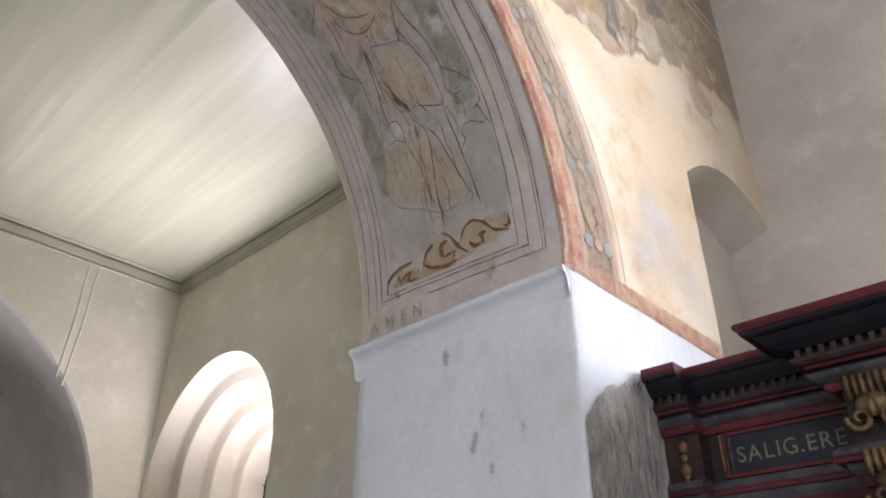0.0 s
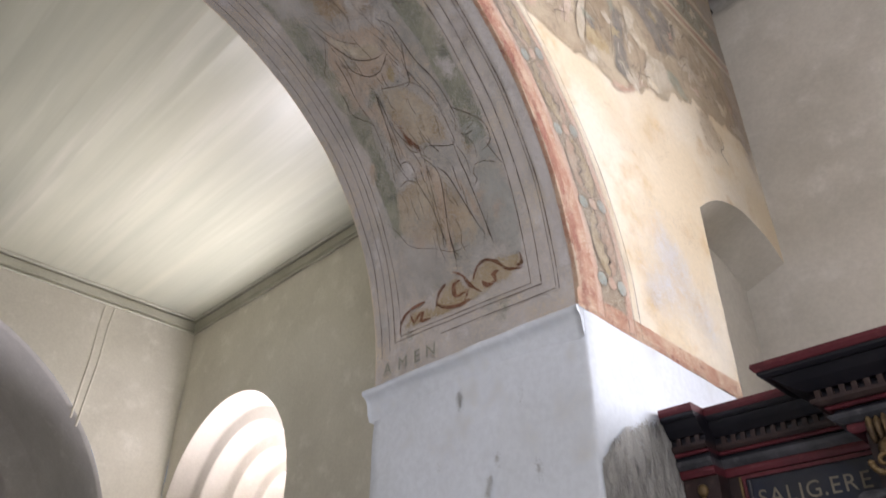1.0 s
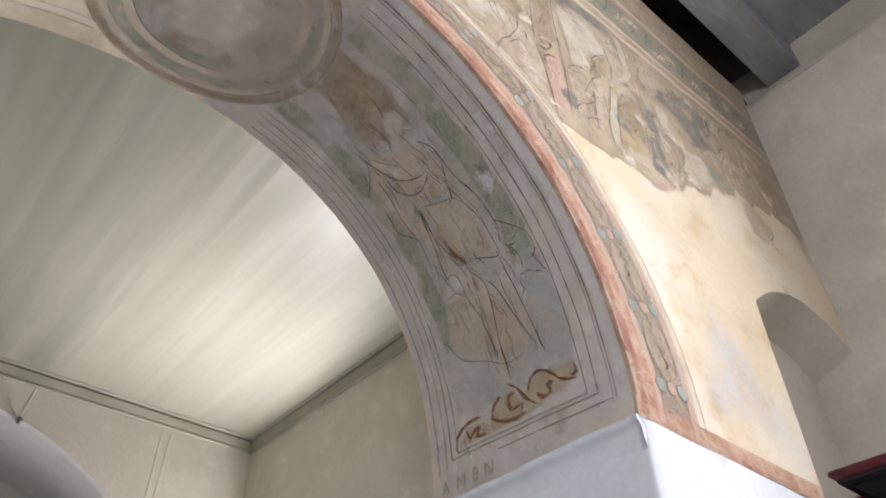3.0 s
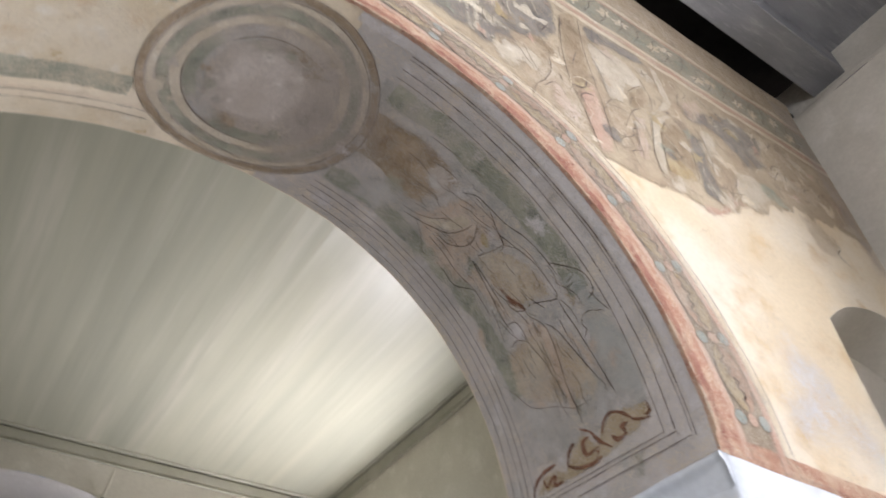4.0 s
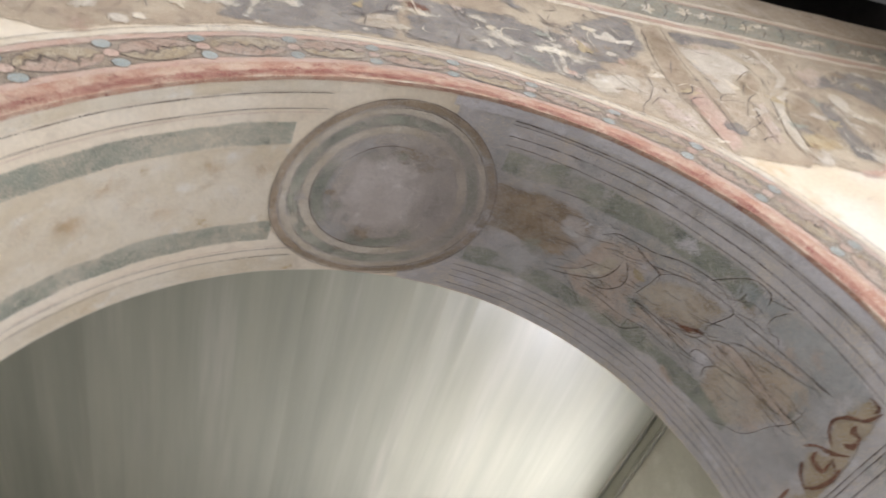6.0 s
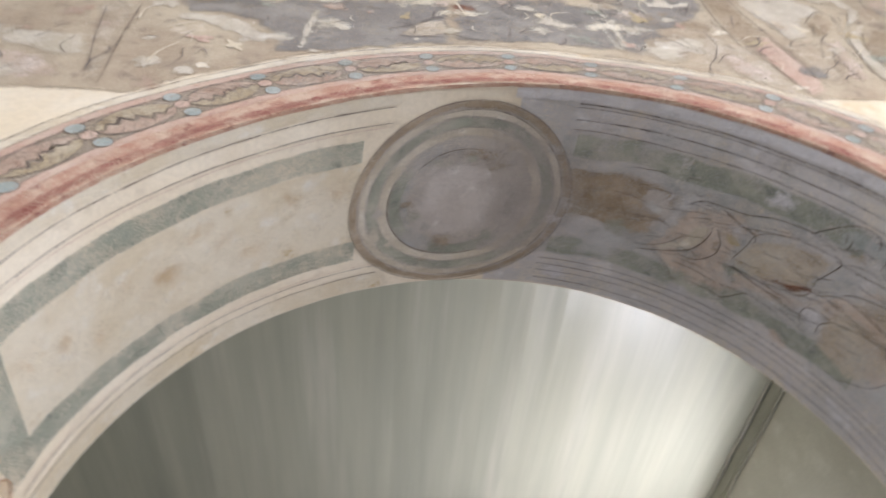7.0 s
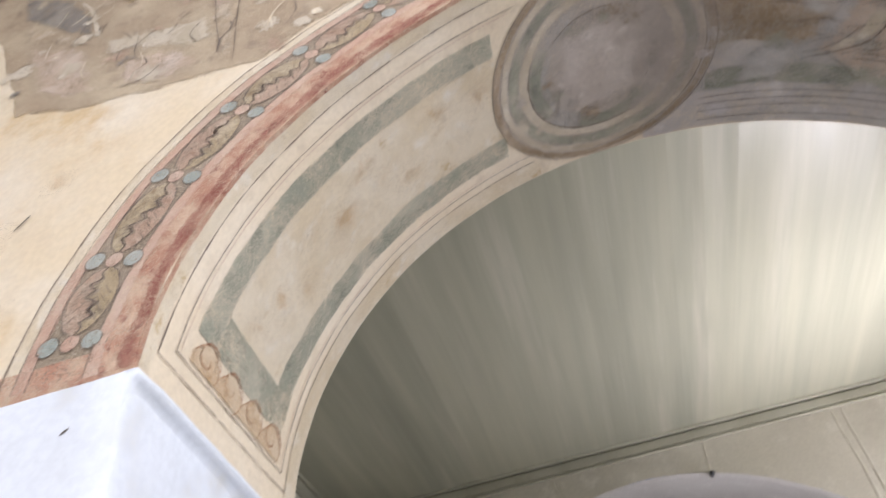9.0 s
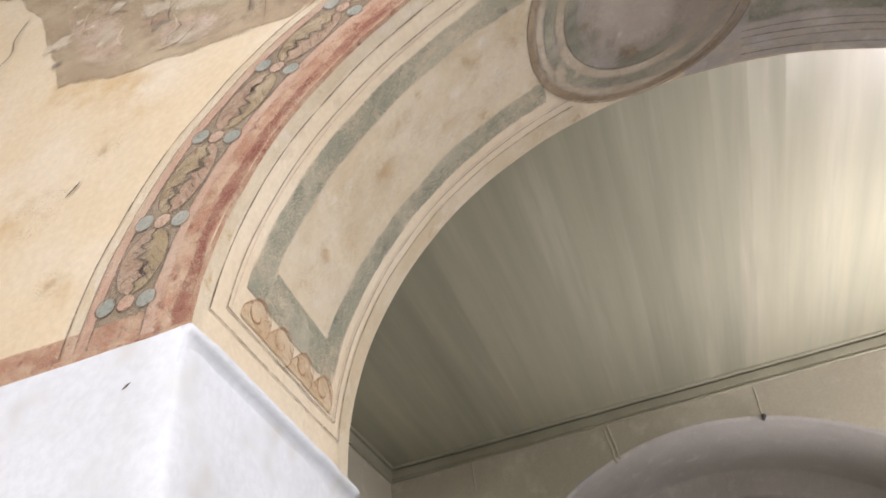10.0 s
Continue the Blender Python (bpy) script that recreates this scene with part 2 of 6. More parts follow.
def impost(side):
    """The thin plaster ledge at the arch's foot, dipping towards the chancel."""
    bm = bmesh.new()
    za, zb = (2.850, 2.815) if side > 0 else (2.918, 2.880)
    xa, xb = (1.458, 1.415) if side > 0 else (-1.460, -1.492)
    prof = [(0.06, 0.006), (0.0, 0.006), (-0.014, 0.004), (-0.021, -0.003), (-0.022, -0.016), (-0.017, -0.026), (-0.006, -0.032), (0.006, -0.042), (0.014, -0.058), (0.019, -0.085), (0.024, -0.115), (0.036, -0.15)]
    path = []
    for k in span(0, 1, 40):
        y = Y0 - 0.004 + (THICK + 0.012) * k
        wob = Vector((0, 0, 0.006 * noise.noise((y * 6, side * 3, 1.0)) + 0.003 * noise.noise((y * 17, side * 3, 4.0))))
        fade = min(1.0, 0.55 + k * 4) * (1.0 if k < 0.98 else 0.8)
        path.append((Vector((xa + (xb - xa) * k, y, za + (zb - za) * k)) + wob, Vector((side * fade, 0, 0)), Vector((0, 0, 0.5 + 0.35 * fade))))
    rings = sweep(bm, prof, path)
    for r in (rings[0], rings[-1]):
        bm.faces.new(r if (r is rings[0]) == (side > 0) else r[::-1])
    return part("impost", bm, M["lime"], arch_wall, "thin white impost ledge")


impost(1)
impost(-1)

# niche beside the arch
bm = bmesh.new()
D = 0.26
ns = span(NICHE_X, EAST_X, 24)
grid(bm, lambda x, k: on_face(x, niche_top(x)) + Vector((0, D * k, -0.10 * k)), ns, [0, 0.5, 1], flip=False)
grid(bm, lambda x, k: Vector((x, Y0 + D, k * (niche_top(x) - 0.10))), ns, [0, 0.5, 1], flip=True)
grid(bm, lambda k, z: Vector((NICHE_X, Y0 + D * k, z)), [0, 0.5, 1], span(0, niche_top(NICHE_X), 8))
part("niche", bm, M["nave"], arch_wall, "shallow plastered niche with a segmental head")
bm = bmesh.new()
box(bm, WEST - 0.3, EAST_X + 0.4, Y0 + 0.3, Y0 + THICK - 0.02, 4.75, 7.2)
box(bm, NICHE_X, EAST_X + 0.4, Y0 + D + 0.005, Y0 + THICK - 0.01, 0, 4.75)
box(bm, WEST - 0.3, -3.2, Y0 + 0.3, Y0 + THICK - 0.02, 0, 4.75)
part("core", bm, M["nave"], arch_wall, smooth=False)


# ---------------------------------------------------------------- nave
def wall_with_windows(name, x0, x1, y0, y1, z0, z1, openings, material, label):
    """A wall that runs along y, with rectangular window openings (y0, y1, z0, z1) right through it."""
    wall = tagged(new(name), label, "wall", kind="structure")
    y = y0
    bm = bmesh.new()
    for a, b, c, d in sorted(openings):
        box(bm, x0, x1, y, a, z0, z1)
        box(bm, x0, x1, a, b, z0, c)
        box(bm, x0, x1, a, b, d, z1)
        y = b
    box(bm, x0, x1, y, y1, z0, z1)
    bmesh.ops.remove_doubles(bm, verts=bm.verts, dist=1e-5)
    part("masonry", bm, material, wall, smooth=False)
    return wall


wall_with_windows("wall_nave_south", EAST_X, EAST_X + 0.9, -8.0, Y0 + D, 0, 6.2, [(-2.05, -0.85, 2.75, 4.65), (-6.2, -5.0, 2.75, 4.65)], M["nave"], "grey plastered nave wall with an uneven surface")
wall_with_windows("wall_nave_north", WEST - 0.9, WEST, -8.0, Y0 + THICK, 0, 7.0, [(-3.0, -1.8, 2.75, 4.65)], M["nave"], "plastered nave wall with one window opening")
solid("wall_nave_west", WEST - 0.9, EAST_X + 0.9, -8.5, -8.0, 0, 7.0, M["nave"], label="plain plastered end wall of the nave", category="wall", kind="structure")
solid("floor", WEST - 0.9, EAST_X + 0.9, -8.5, 11.0, -0.2, 0.0, M["floor"], label="worn brick church floor", category="floor", kind="structure")
bm = bmesh.new()
box(bm, WEST - 0.9, EAST_X + 0.9, -8.5, 1.80, 6.68, 6.74)
part("ceiling", bm, M["beam"], None, "grey painted board ceiling of the nave", "structure", smooth=False)


def ceiling_beam(y):
    bm = bmesh.new()
    box(bm, WEST - 0.2, EAST_X + 0.28, y, y + 0.27, 6.40, 6.68, 0.012)
    return tagged(part("ceiling_beam", bm, M["beam"], None, "grey painted timber ceiling beam", smooth=False), category="beam", group="nave ceiling beams")


beam = ceiling_beam(1.555)
for y in (0.1, -1.35, -2.8, -4.25, -5.7, -7.15):
    copy_thing(beam, pose(0, y - 1.555, 0))
# wall top with its plaster haunch
bm = bmesh.new()
prof = [(0.0, 0.0), (0.010, 0.05), (0.035, 0.085), (0.09, 0.10), (0.11, 0.13), (0.12, 0.50)]
sweep(bm, prof, [(Vector((EAST_X + 0.01 * noise.noise((y * 2, 0, 4)), y, 6.2 + 0.02 * noise.noise((y * 3, 1, 2)))), Vector((1, 0, 0)), Vector((0, 0, 1))) for y in span(-8.0, Y0 + 0.3, 60)])
part("wall_head", bm, M["nave"], None, "rounded plaster head of the nave wall", "structure")
# added boards and sheet closing the roof gap, coloured black for its shade
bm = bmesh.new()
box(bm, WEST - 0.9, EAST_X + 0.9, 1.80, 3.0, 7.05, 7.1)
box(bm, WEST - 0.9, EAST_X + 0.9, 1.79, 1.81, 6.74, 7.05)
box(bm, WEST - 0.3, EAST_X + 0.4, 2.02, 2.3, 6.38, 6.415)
part("attic_floor", bm, M["dark"], None, "near-black boards for the shaded roof space over the arch wall", "structure", smooth=False)
solid("attic_lining", WEST - 0.3, EAST_X + 0.9, 2.26, 2.29, 6.43, 7.05, M["dark"], label="near-black sheet for the shade above the arch wall", category="wall", kind="structure")

# ---------------------------------------------------------------- chancel
CX0, CX1, CY, CZ = -2.944, 2.557, 7.146, 4.877
WIN_Y, WIN_Z, WIN_R = 6.167, 3.081, 0.918


def arched_wall(bm, f, centre, spring, radius, lo, hi, top, depth_out=0.0):
    """A wall face with a round-headed opening that reaches the floor line; f(across, z)."""
    def reach(d):
        a = radians(d)
        c, s = math.cos(a), math.sin(a)
        r = []
        if c > 1e-6:
            r.append((hi - centre) / c)
        if c < -1e-6:
            r.append((lo - centre) / c)
        if s > 1e-6:
            r.append((top - spring) / s)
        return min(r)
    ds = sorted(span(0, 180, 72) + [math.degrees(math.atan2(top - spring, e - centre)) for e in (lo, hi)])

    def g(d, k):
        a = radians(d)
        r = radius + (reach(d) - radius) * k
        return f(centre + r * math.cos(a), spring + r * math.sin(a))
    grid(bm, g, ds, span(0, 1, 10))


def stepped_arch(bm, f, centre, spring, base, steps):
    """Reveals and rings of a stepped round-headed opening. steps: (radius, depth) pairs from the wall inwards; f(across, depth, z)."""
    def line(r, d):
        pts = [f(centre + r, d, base), f(centre + r, d, (base + spring) / 2)]
        pts += [f(centre + r * math.cos(radians(a)), d, spring + r * math.sin(radians(a))) for a in span(0, 180, 48)]
        return pts + [f(centre - r, d, (base + spring) / 2), f(centre - r, d, base)]
    rows = [[bm.verts.new(p) for p in line(r, d)] for r, d in steps]
    for r, s in zip(rows, rows[1:]):
        for k in range(len(r) - 1):
            bm.faces.new((r[k], r[k + 1], s[k + 1], s[k]))


# south wall with the deep stepped window
chancel_south = tagged(new("wall_chancel_south"), "pale plastered chancel wall with a deep stepped window", "wall", kind="structure")
WIN_BASE = 1.6
bm = bmesh.new()


def south(y, z):
    return Vector((CX1 + uneven((3.0, y, z), 0.012), y, z))


arched_wall(bm, south, WIN_Y, WIN_Z, WIN_R, 2.95, CY, 5.3)
for lo, hi in ((2.95, WIN_Y - WIN_R), (WIN_Y + WIN_R, CY)):
    grid(bm, lambda y, z: south(y, z), span(lo, hi, 8), span(0, WIN_Z, 8), flip=True)
grid(bm, lambda y, z: south(y, z), span(WIN_Y - WIN_R, WIN_Y + WIN_R, 8), span(0, WIN_BASE, 4), flip=True)
part("wall_face", bm, M["chancel"], chancel_south)
bm = bmesh.new()
stepped_arch(bm, lambda y, d, z: Vector((CX1 + d, y, z)), WIN_Y, WIN_Z, WIN_BASE,
             [(0.918, 0.0), (0.90, 0.03), (0.86, 0.17), (0.83, 0.20), (0.74, 0.205), (0.72, 0.225), (0.68, 0.37), (0.655, 0.40), (0.56, 0.405), (0.54, 0.425), (0.50, 0.56), (0.475, 0.585), (0.40, 0.59), (0.385, 0.61), (0.36, 0.74), (0.335, 0.75), (0.335, 0.95)])
part("stepped_reveal", bm, M["reveal"], chancel_south, "cream stepped reveal of the window")
bm = bmesh.new()
grid(bm, lambda x, y: Vector((CX1 + x, y, WIN_BASE + 0.25 * (0.95 - x))), [0, 0.5, 0.95], span(WIN_Y - WIN_R, WIN_Y + WIN_R, 6))
part("window_sill", bm, M["lime"], chancel_south)
window = tagged(new("window_chancel"), "round-headed window with bright leaded panes", "window", kind="structure")
glass = bpy.data.materials.new("window_glass")
glass.use_nodes = True
gb = glass.node_tree.nodes["Principled BSDF"]
gb.inputs["Transmission Weight"].default_value, gb.inputs["Roughness"].default_value, gb.inputs["IOR"].default_value = 1.0, 0.05, 1.1
bm = bmesh.new()
gx = CX1 + 0.80
vs = [bm.verts.new((gx, WIN_Y + 0.335 * math.cos(radians(a)), WIN_Z + 0.335 * math.sin(radians(a)))) for a in span(0, 180, 24)]
vs += [bm.verts.new((gx, WIN_Y - 0.335, 1.7)), bm.verts.new((gx, WIN_Y + 0.335, 1.7))]
bmesh.ops.solidify(bm, geom=[bm.faces.new(vs)], thickness=0.006)
pane = part("pane", bm, glass, window, "clear glass")
pane.visible_shadow = False
M["lead"] = shader("dark_window_lead", [(0.12, 0.12, 0.13), (0.09, 0.09, 0.10)], rough=0.6)
for k in span(-0.24, 0.24, 4):
    solid("lead_bar", gx - 0.012, gx - 0.004, WIN_Y + k - 0.005, WIN_Y + k + 0.005, 1.7, WIN_Z + math.sqrt(0.335 ** 2 - k * k), M["lead"], window)
for z in span(1.9, 3.3, 7):
    w = 0.335 if z < WIN_Z else math.sqrt(0.335 ** 2 - (z - WIN_Z) ** 2)
    solid("lead_bar", gx - 0.020, gx - 0.013, WIN_Y - w, WIN_Y + w, z - 0.005, z + 0.005, M["lead"], window)
# outer skin of the south wall, round the window
bm = bmesh.new()
for a, b, c, d in ((2.95, WIN_Y - 0.335, 0, 5.3), (WIN_Y + 0.335, CY + 0.3, 0, 5.3), (WIN_Y - 0.335, WIN_Y + 0.335, 0, WIN_BASE), (WIN_Y - 0.335, WIN_Y + 0.335, WIN_Z + 0.335, 5.3)):
    box(bm, CX1 + 0.95, CX1 + 1.0, a, b, c, d)
part("outer_skin", bm, M["lime"], chancel_south, smooth=False)

# east wall with the apse arch
chancel_east = tagged(new("wall_chancel_east"), "pale plastered chancel wall round the apse arch", "wall", kind="structure")
AP_X, AP_Z, AP_R = -0.1, 2.31, 2.35
bm = bmesh.new()


def east(x, z):
    return Vector((x, CY + uneven((x, 5.0, z), 0.012), z))


arched_wall(bm, east, AP_X, AP_Z, AP_R, CX0, CX1, 5.3)
for lo, hi in ((CX0, AP_X - AP_R), (AP_X + AP_R, CX1)):
    grid(bm, east, span(lo, hi, 4), span(0, AP_Z, 8))
part("wall_face", bm, M["chancel"], chancel_east)
bm = bmesh.new()
stepped_arch(bm, lambda x, d, z: Vector((x, CY + d, z)), AP_X, AP_Z, 0.0, [(2.35, 0.0), (2.335, 0.012), (2.32, 0.03), (2.30, 1.04), (2.285, 1.06), (2.06, 1.07), (2.04, 1.09), (2.02, 1.45)])
part("arch_reveal", bm, M["apse"], chancel_east, "grey stepped apse arch")
apse = tagged(new("wall_apse"), "shaded half-round apse behind the arch", "wall", kind="structure")
bm = bmesh.new()
grid(bm, lambda a, z: Vector((AP_X + 2.1 * math.cos(radians(a)), CY + 1.45 + 2.1 * math.sin(radians(a)), z)), span(0, 180, 32), span(0, AP_Z, 4))
grid(bm, lambda a, e: Vector((AP_X + 2.1 * math.cos(radians(a)) * math.cos(radians(e)), CY + 1.45 + 2.1 * math.sin(radians(a)) * math.cos(radians(e)), AP_Z + 2.1 * math.sin(radians(e)))), span(0, 180, 32), span(0, 89.9, 16))
part("half_dome", bm, M["apse"], apse)

chancel_north = wall_with_windows("wall_chancel_north", CX0 - 0.6, CX0, Y0 + THICK, CY, 0, 5.3, [], M["chancel"], "plain pale plastered chancel wall")

# board ceiling of the chancel
ceil = tagged(new("ceiling_chancel"), "greenish cream painted board ceiling of the chancel", "ceiling", kind="structure")
CEIL = 5.022
bm = bmesh.new()
rng = random.Random(4)
for a, b in zip(span(CX0, CX1, 26), span(CX0, CX1, 26)[1:]):
    tilt = rng.uniform(-0.004, 0.004)
    grid(bm, lambda x, y: Vector((x, y, CEIL + tilt * math.sin((x - a) / (b - a) * math.pi) + 0.004 * noise.noise((x * 1.5, y * 0.6, 3)))), span(a, b, 4), span(Y0 + THICK, CY, 24), flip=True)
box(bm, CX0 - 0.5, CX1 + 0.9, Y0 + THICK, CY + 0.4, CEIL + 0.04, CEIL + 0.1)
part("boards", bm, M["boards"], ceil)
prof = [(0.0, 0.0), (0.022, 0.000), (0.027, 0.008), (0.022, 0.018), (0.014, 0.021), (0.016, 0.028), (0.024, 0.034), (0.036, 0.100), (0.035, 0.106), (0.014, 0.110), (0.014, 0.122), (0.048, 0.124), (0.056, 0.134), (0.058, 0.150), (0.0, 0.150)]
for a, b, n in (((CX0, CY), (CX1, CY), (0, -1)), ((CX1, CY), (CX1, Y0 + THICK), (-1, 0)), ((CX0, Y0 + THICK), (CX0, CY), (1, 0))):
    bm = bmesh.new()
    A, B = Vector((*a, CZ)), Vector((*b, CZ))
    sweep(bm, prof, [(A.lerp(B, k) + Vector((0, 0, 0.004 * noise.noise(A.lerp(B, k) * 2))), Vector((*n, 0)), Vector((0, 0, 1))) for k in span(0, 1, 30)])
    part("cornice", bm, M["cornice"], ceil, "moulded painted cornice", smooth=False)


# ---------------------------------------------------------------- wall painting: pigments
P = {}
P["slate"] = shader("slate_grey_pigment", [(0.335, 0.34, 0.265), (0.42, 0.41, 0.32), (0.26, 0.27, 0.215), (0.50, 0.46, 0.36)], scales=(5, 16, 60), wear=(7, 0.22, 0.58), cover=0.85)
P["slate_thin"] = shader("thin_slate_wash", [(0.45, 0.44, 0.405), (0.52, 0.50, 0.47), (0.36, 0.36, 0.335), (0.58, 0.54, 0.50)], scales=(5, 15, 60), wear=(7, 0.30, 0.64), cover=0.65)
P["stone"] = shader("warm_grey_pigment", [(0.255, 0.225, 0.195), (0.31, 0.275, 0.235), (0.20, 0.185, 0.165), (0.37, 0.32, 0.265)], scales=(5, 16, 60), wear=(9, 0.20, 0.48), cover=0.85)
P["red"] = shader("faded_red_pigment", [(0.47, 0.255, 0.175), (0.55, 0.36, 0.255), (0.34, 0.15, 0.11), (0.52, 0.31, 0.20)], scales=(9, 24, 70), wear=(20, 0.14, 0.42), cover=0.82, stretch=(1, 1, 1))
P["pink"] = shader("faded_pink_pigment", [(0.58, 0.385, 0.29), (0.61, 0.44, 0.34), (0.51, 0.32, 0.245)], scales=(6, 20, 60), wear=(16, 0.16, 0.42), cover=0.78)
P["ochre"] = shader("ochre_pigment", [(0.50, 0.38, 0.215), (0.54, 0.43, 0.26), (0.43, 0.30, 0.165)], scales=(7, 22, 60), wear=(16, 0.18, 0.46), cover=0.75)
P["field"] = shader("brown_grey_ornament_ground", [(0.31, 0.245, 0.175), (0.36, 0.29, 0.215), (0.25, 0.205, 0.16)], scales=(7, 22, 60), wear=(14, 0.14, 0.40), cover=0.8)
P["white"] = shader("lime_white_pigment", [(0.75, 0.66, 0.51), (0.71, 0.61, 0.45), (0.77, 0.70, 0.58), (0.62, 0.50, 0.33)], scales=(4, 11, 60), wear=(6, 0.14, 0.38), cover=0.85)
P["dot"] = shader("pale_blue_grey_pigment", [(0.36, 0.39, 0.345), (0.42, 0.44, 0.39), (0.30, 0.335, 0.305)], scales=(8, 25, 60), wear=(18, 0.14, 0.38), cover=0.8)
P["ochre_worn"] = shader("worn_ochre_pigment", [(0.47, 0.365, 0.225), (0.52, 0.42, 0.28), (0.40, 0.295, 0.175)], scales=(9, 30, 80), wear=(16, 0.18, 0.46), cover=0.72)
P["pink_worn"] = shader("worn_rose_pigment", [(0.50, 0.345, 0.25), (0.54, 0.40, 0.30), (0.43, 0.28, 0.20)], scales=(9, 30, 80), wear=(16, 0.18, 0.46), cover=0.72)
P["line"] = shader("dark_drawing_line", [(0.12, 0.088, 0.07), (0.18, 0.135, 0.105)], scales=(8, 25, 60), bump=0, wear=(20, 0.24, 0.52), cover=0.85)
P["line_thin"] = shader("faint_grey_drawing_line", [(0.17, 0.135, 0.115), (0.23, 0.185, 0.15)], scales=(8, 25, 60), bump=0, wear=(12, 0.22, 0.48), cover=0.85)
P["brown"] = shader("umber_pigment", [(0.36, 0.27, 0.175), (0.43, 0.33, 0.225), (0.29, 0.21, 0.135), (0.50, 0.41, 0.31)], scales=(6, 18, 60), wear=(8, 0.20, 0.52), cover=0.78)
P["tan"] = shader("tan_pigment", [(0.54, 0.43, 0.305), (0.60, 0.50, 0.375), (0.44, 0.335, 0.225), (0.64, 0.55, 0.43)], scales=(7, 20, 60), wear=(8, 0.22, 0.54), cover=0.72)
P["rose"] = shader("pale_rose_brown_pigment", [(0.62, 0.485, 0.375), (0.67, 0.545, 0.44), (0.50, 0.37, 0.27), (0.70, 0.60, 0.50)], scales=(8, 22, 60), wear=(9, 0.22, 0.54), cover=0.72)
P["pale"] = shader("pale_lime_patch", [(0.60, 0.575, 0.54), (0.56, 0.53, 0.49), (0.65, 0.63, 0.59)], scales=(4, 12, 60), wear=(6, 0.18, 0.46), cover=0.6)
P["cream"] = shader("cream_highlight_pigment", [(0.66, 0.58, 0.46), (0.60, 0.52, 0.40), (0.71, 0.64, 0.53)], scales=(5, 16, 60), wear=(9, 0.16, 0.44), cover=0.85)
P["grey"] = shader("dull_grey_brown_wash", [(0.46, 0.405, 0.35), (0.50, 0.445, 0.385), (0.40, 0.355, 0.31)], scales=(5, 14, 60), wear=(6, 0.14, 0.42), cover=0.8)
P["blue"] = shader("pale_blue_grey_wash", [(0.49, 0.495, 0.46), (0.53, 0.53, 0.49), (0.43, 0.445, 0.415)], scales=(4, 12, 60), wear=(7, 0.24, 0.54), cover=0.6)
P["rust"] = shader("rust_pigment", [(0.29, 0.14, 0.09), (0.23, 0.11, 0.07)], scales=(6, 18, 60), wear=(16, 0.22, 0.50), cover=0.82)
P["green"] = shader("dull_green_grey_pigment", [(0.38, 0.37, 0.29), (0.43, 0.41, 0.33), (0.32, 0.31, 0.26)], scales=(6, 18, 60), wear=(10, 0.22, 0.52), cover=0.62)
P["ochre_wash"] = shader("thin_ochre_stain", [(0.60, 0.43, 0.25), (0.65, 0.49, 0.31)], scales=(5, 16, 60), wear=(9, 0.30, 0.66), cover=0.75)
P["grime"] = shader("grey_grime", [(0.47, 0.47, 0.46), (0.41, 0.41, 0.40)], scales=(5, 16, 60), wear=(14, 0.22, 0.55), cover=0.75)
P["ground"] = shader("old_painted_ground", [(0.42, 0.325, 0.225), (0.48, 0.385, 0.27), (0.31, 0.24, 0.175), (0.55, 0.455, 0.34)], scales=(2.6, 9, 50), bump=0.6, wear=(5, 0.16, 0.36), cover=0.95)
# greyer than the left half: the arch's shaded side put into colour
P["wash"] = shader("grey_mauve_shade_wash", [(0.63, 0.58, 0.55), (0.57, 0.53, 0.50), (0.70, 0.66, 0.635), (0.51, 0.465, 0.43)], scales=(3.5, 10, 60), wear=(6, 0.20, 0.52), cover=0.85)
P["beige"] = shader("mauve_beige_wash", [(0.64, 0.575, 0.515), (0.58, 0.515, 0.455), (0.69, 0.63, 0.57), (0.49, 0.43, 0.38)], scales=(5, 13, 60), wear=(5, 0.12, 0.42), cover=0.85)
P["veil_dense"] = shader("grey_mauve_veil", [(0.51, 0.445, 0.39), (0.55, 0.485, 0.425), (0.45, 0.39, 0.34)], scales=(4, 13, 60), wear=(5, 0.16, 0.62), cover=0.5)
P["veil_thin"] = shader("faint_grime", [(0.45, 0.39, 0.33), (0.50, 0.44, 0.37), (0.38, 0.33, 0.28)], scales=(5, 14, 60), wear=(6, 0.34, 0.7), cover=0.3)
P["peach"] = shader("peach_cloud_pigment", [(0.62, 0.46, 0.30), (0.66, 0.52, 0.36), (0.54, 0.37, 0.22)], scales=(6, 18, 60), wear=(12, 0.16, 0.44), cover=0.85)
P["eye"] = shader("soft_russet_pigment", [(0.46, 0.27, 0.16), (0.40, 0.22, 0.13)], scales=(6, 18, 60), wear=(16, 0.24, 0.52), cover=0.7)
P["deep_red"] = shader("deep_red_pigment", [(0.32, 0.125, 0.095), (0.40, 0.19, 0.14), (0.25, 0.09, 0.07)], scales=(12, 30, 80), wear=(16, 0.34, 0.56), cover=0.75)
P["limewash"] = shader("thin_limewash", [(0.74, 0.735, 0.745), (0.70, 0.69, 0.69), (0.78, 0.775, 0.78)], scales=(3, 9, 50), wear=(4, 0.30, 0.72), cover=0.9)
# the white margin once more, cooled to lilac for the shaded half
P["lilac"] = shader("lilac_shaded_white", [(0.66, 0.62, 0.60), (0.70, 0.66, 0.64), (0.58, 0.54, 0.52)], scales=(5, 14, 60), wear=(7, 0.20, 0.5), cover=0.85)
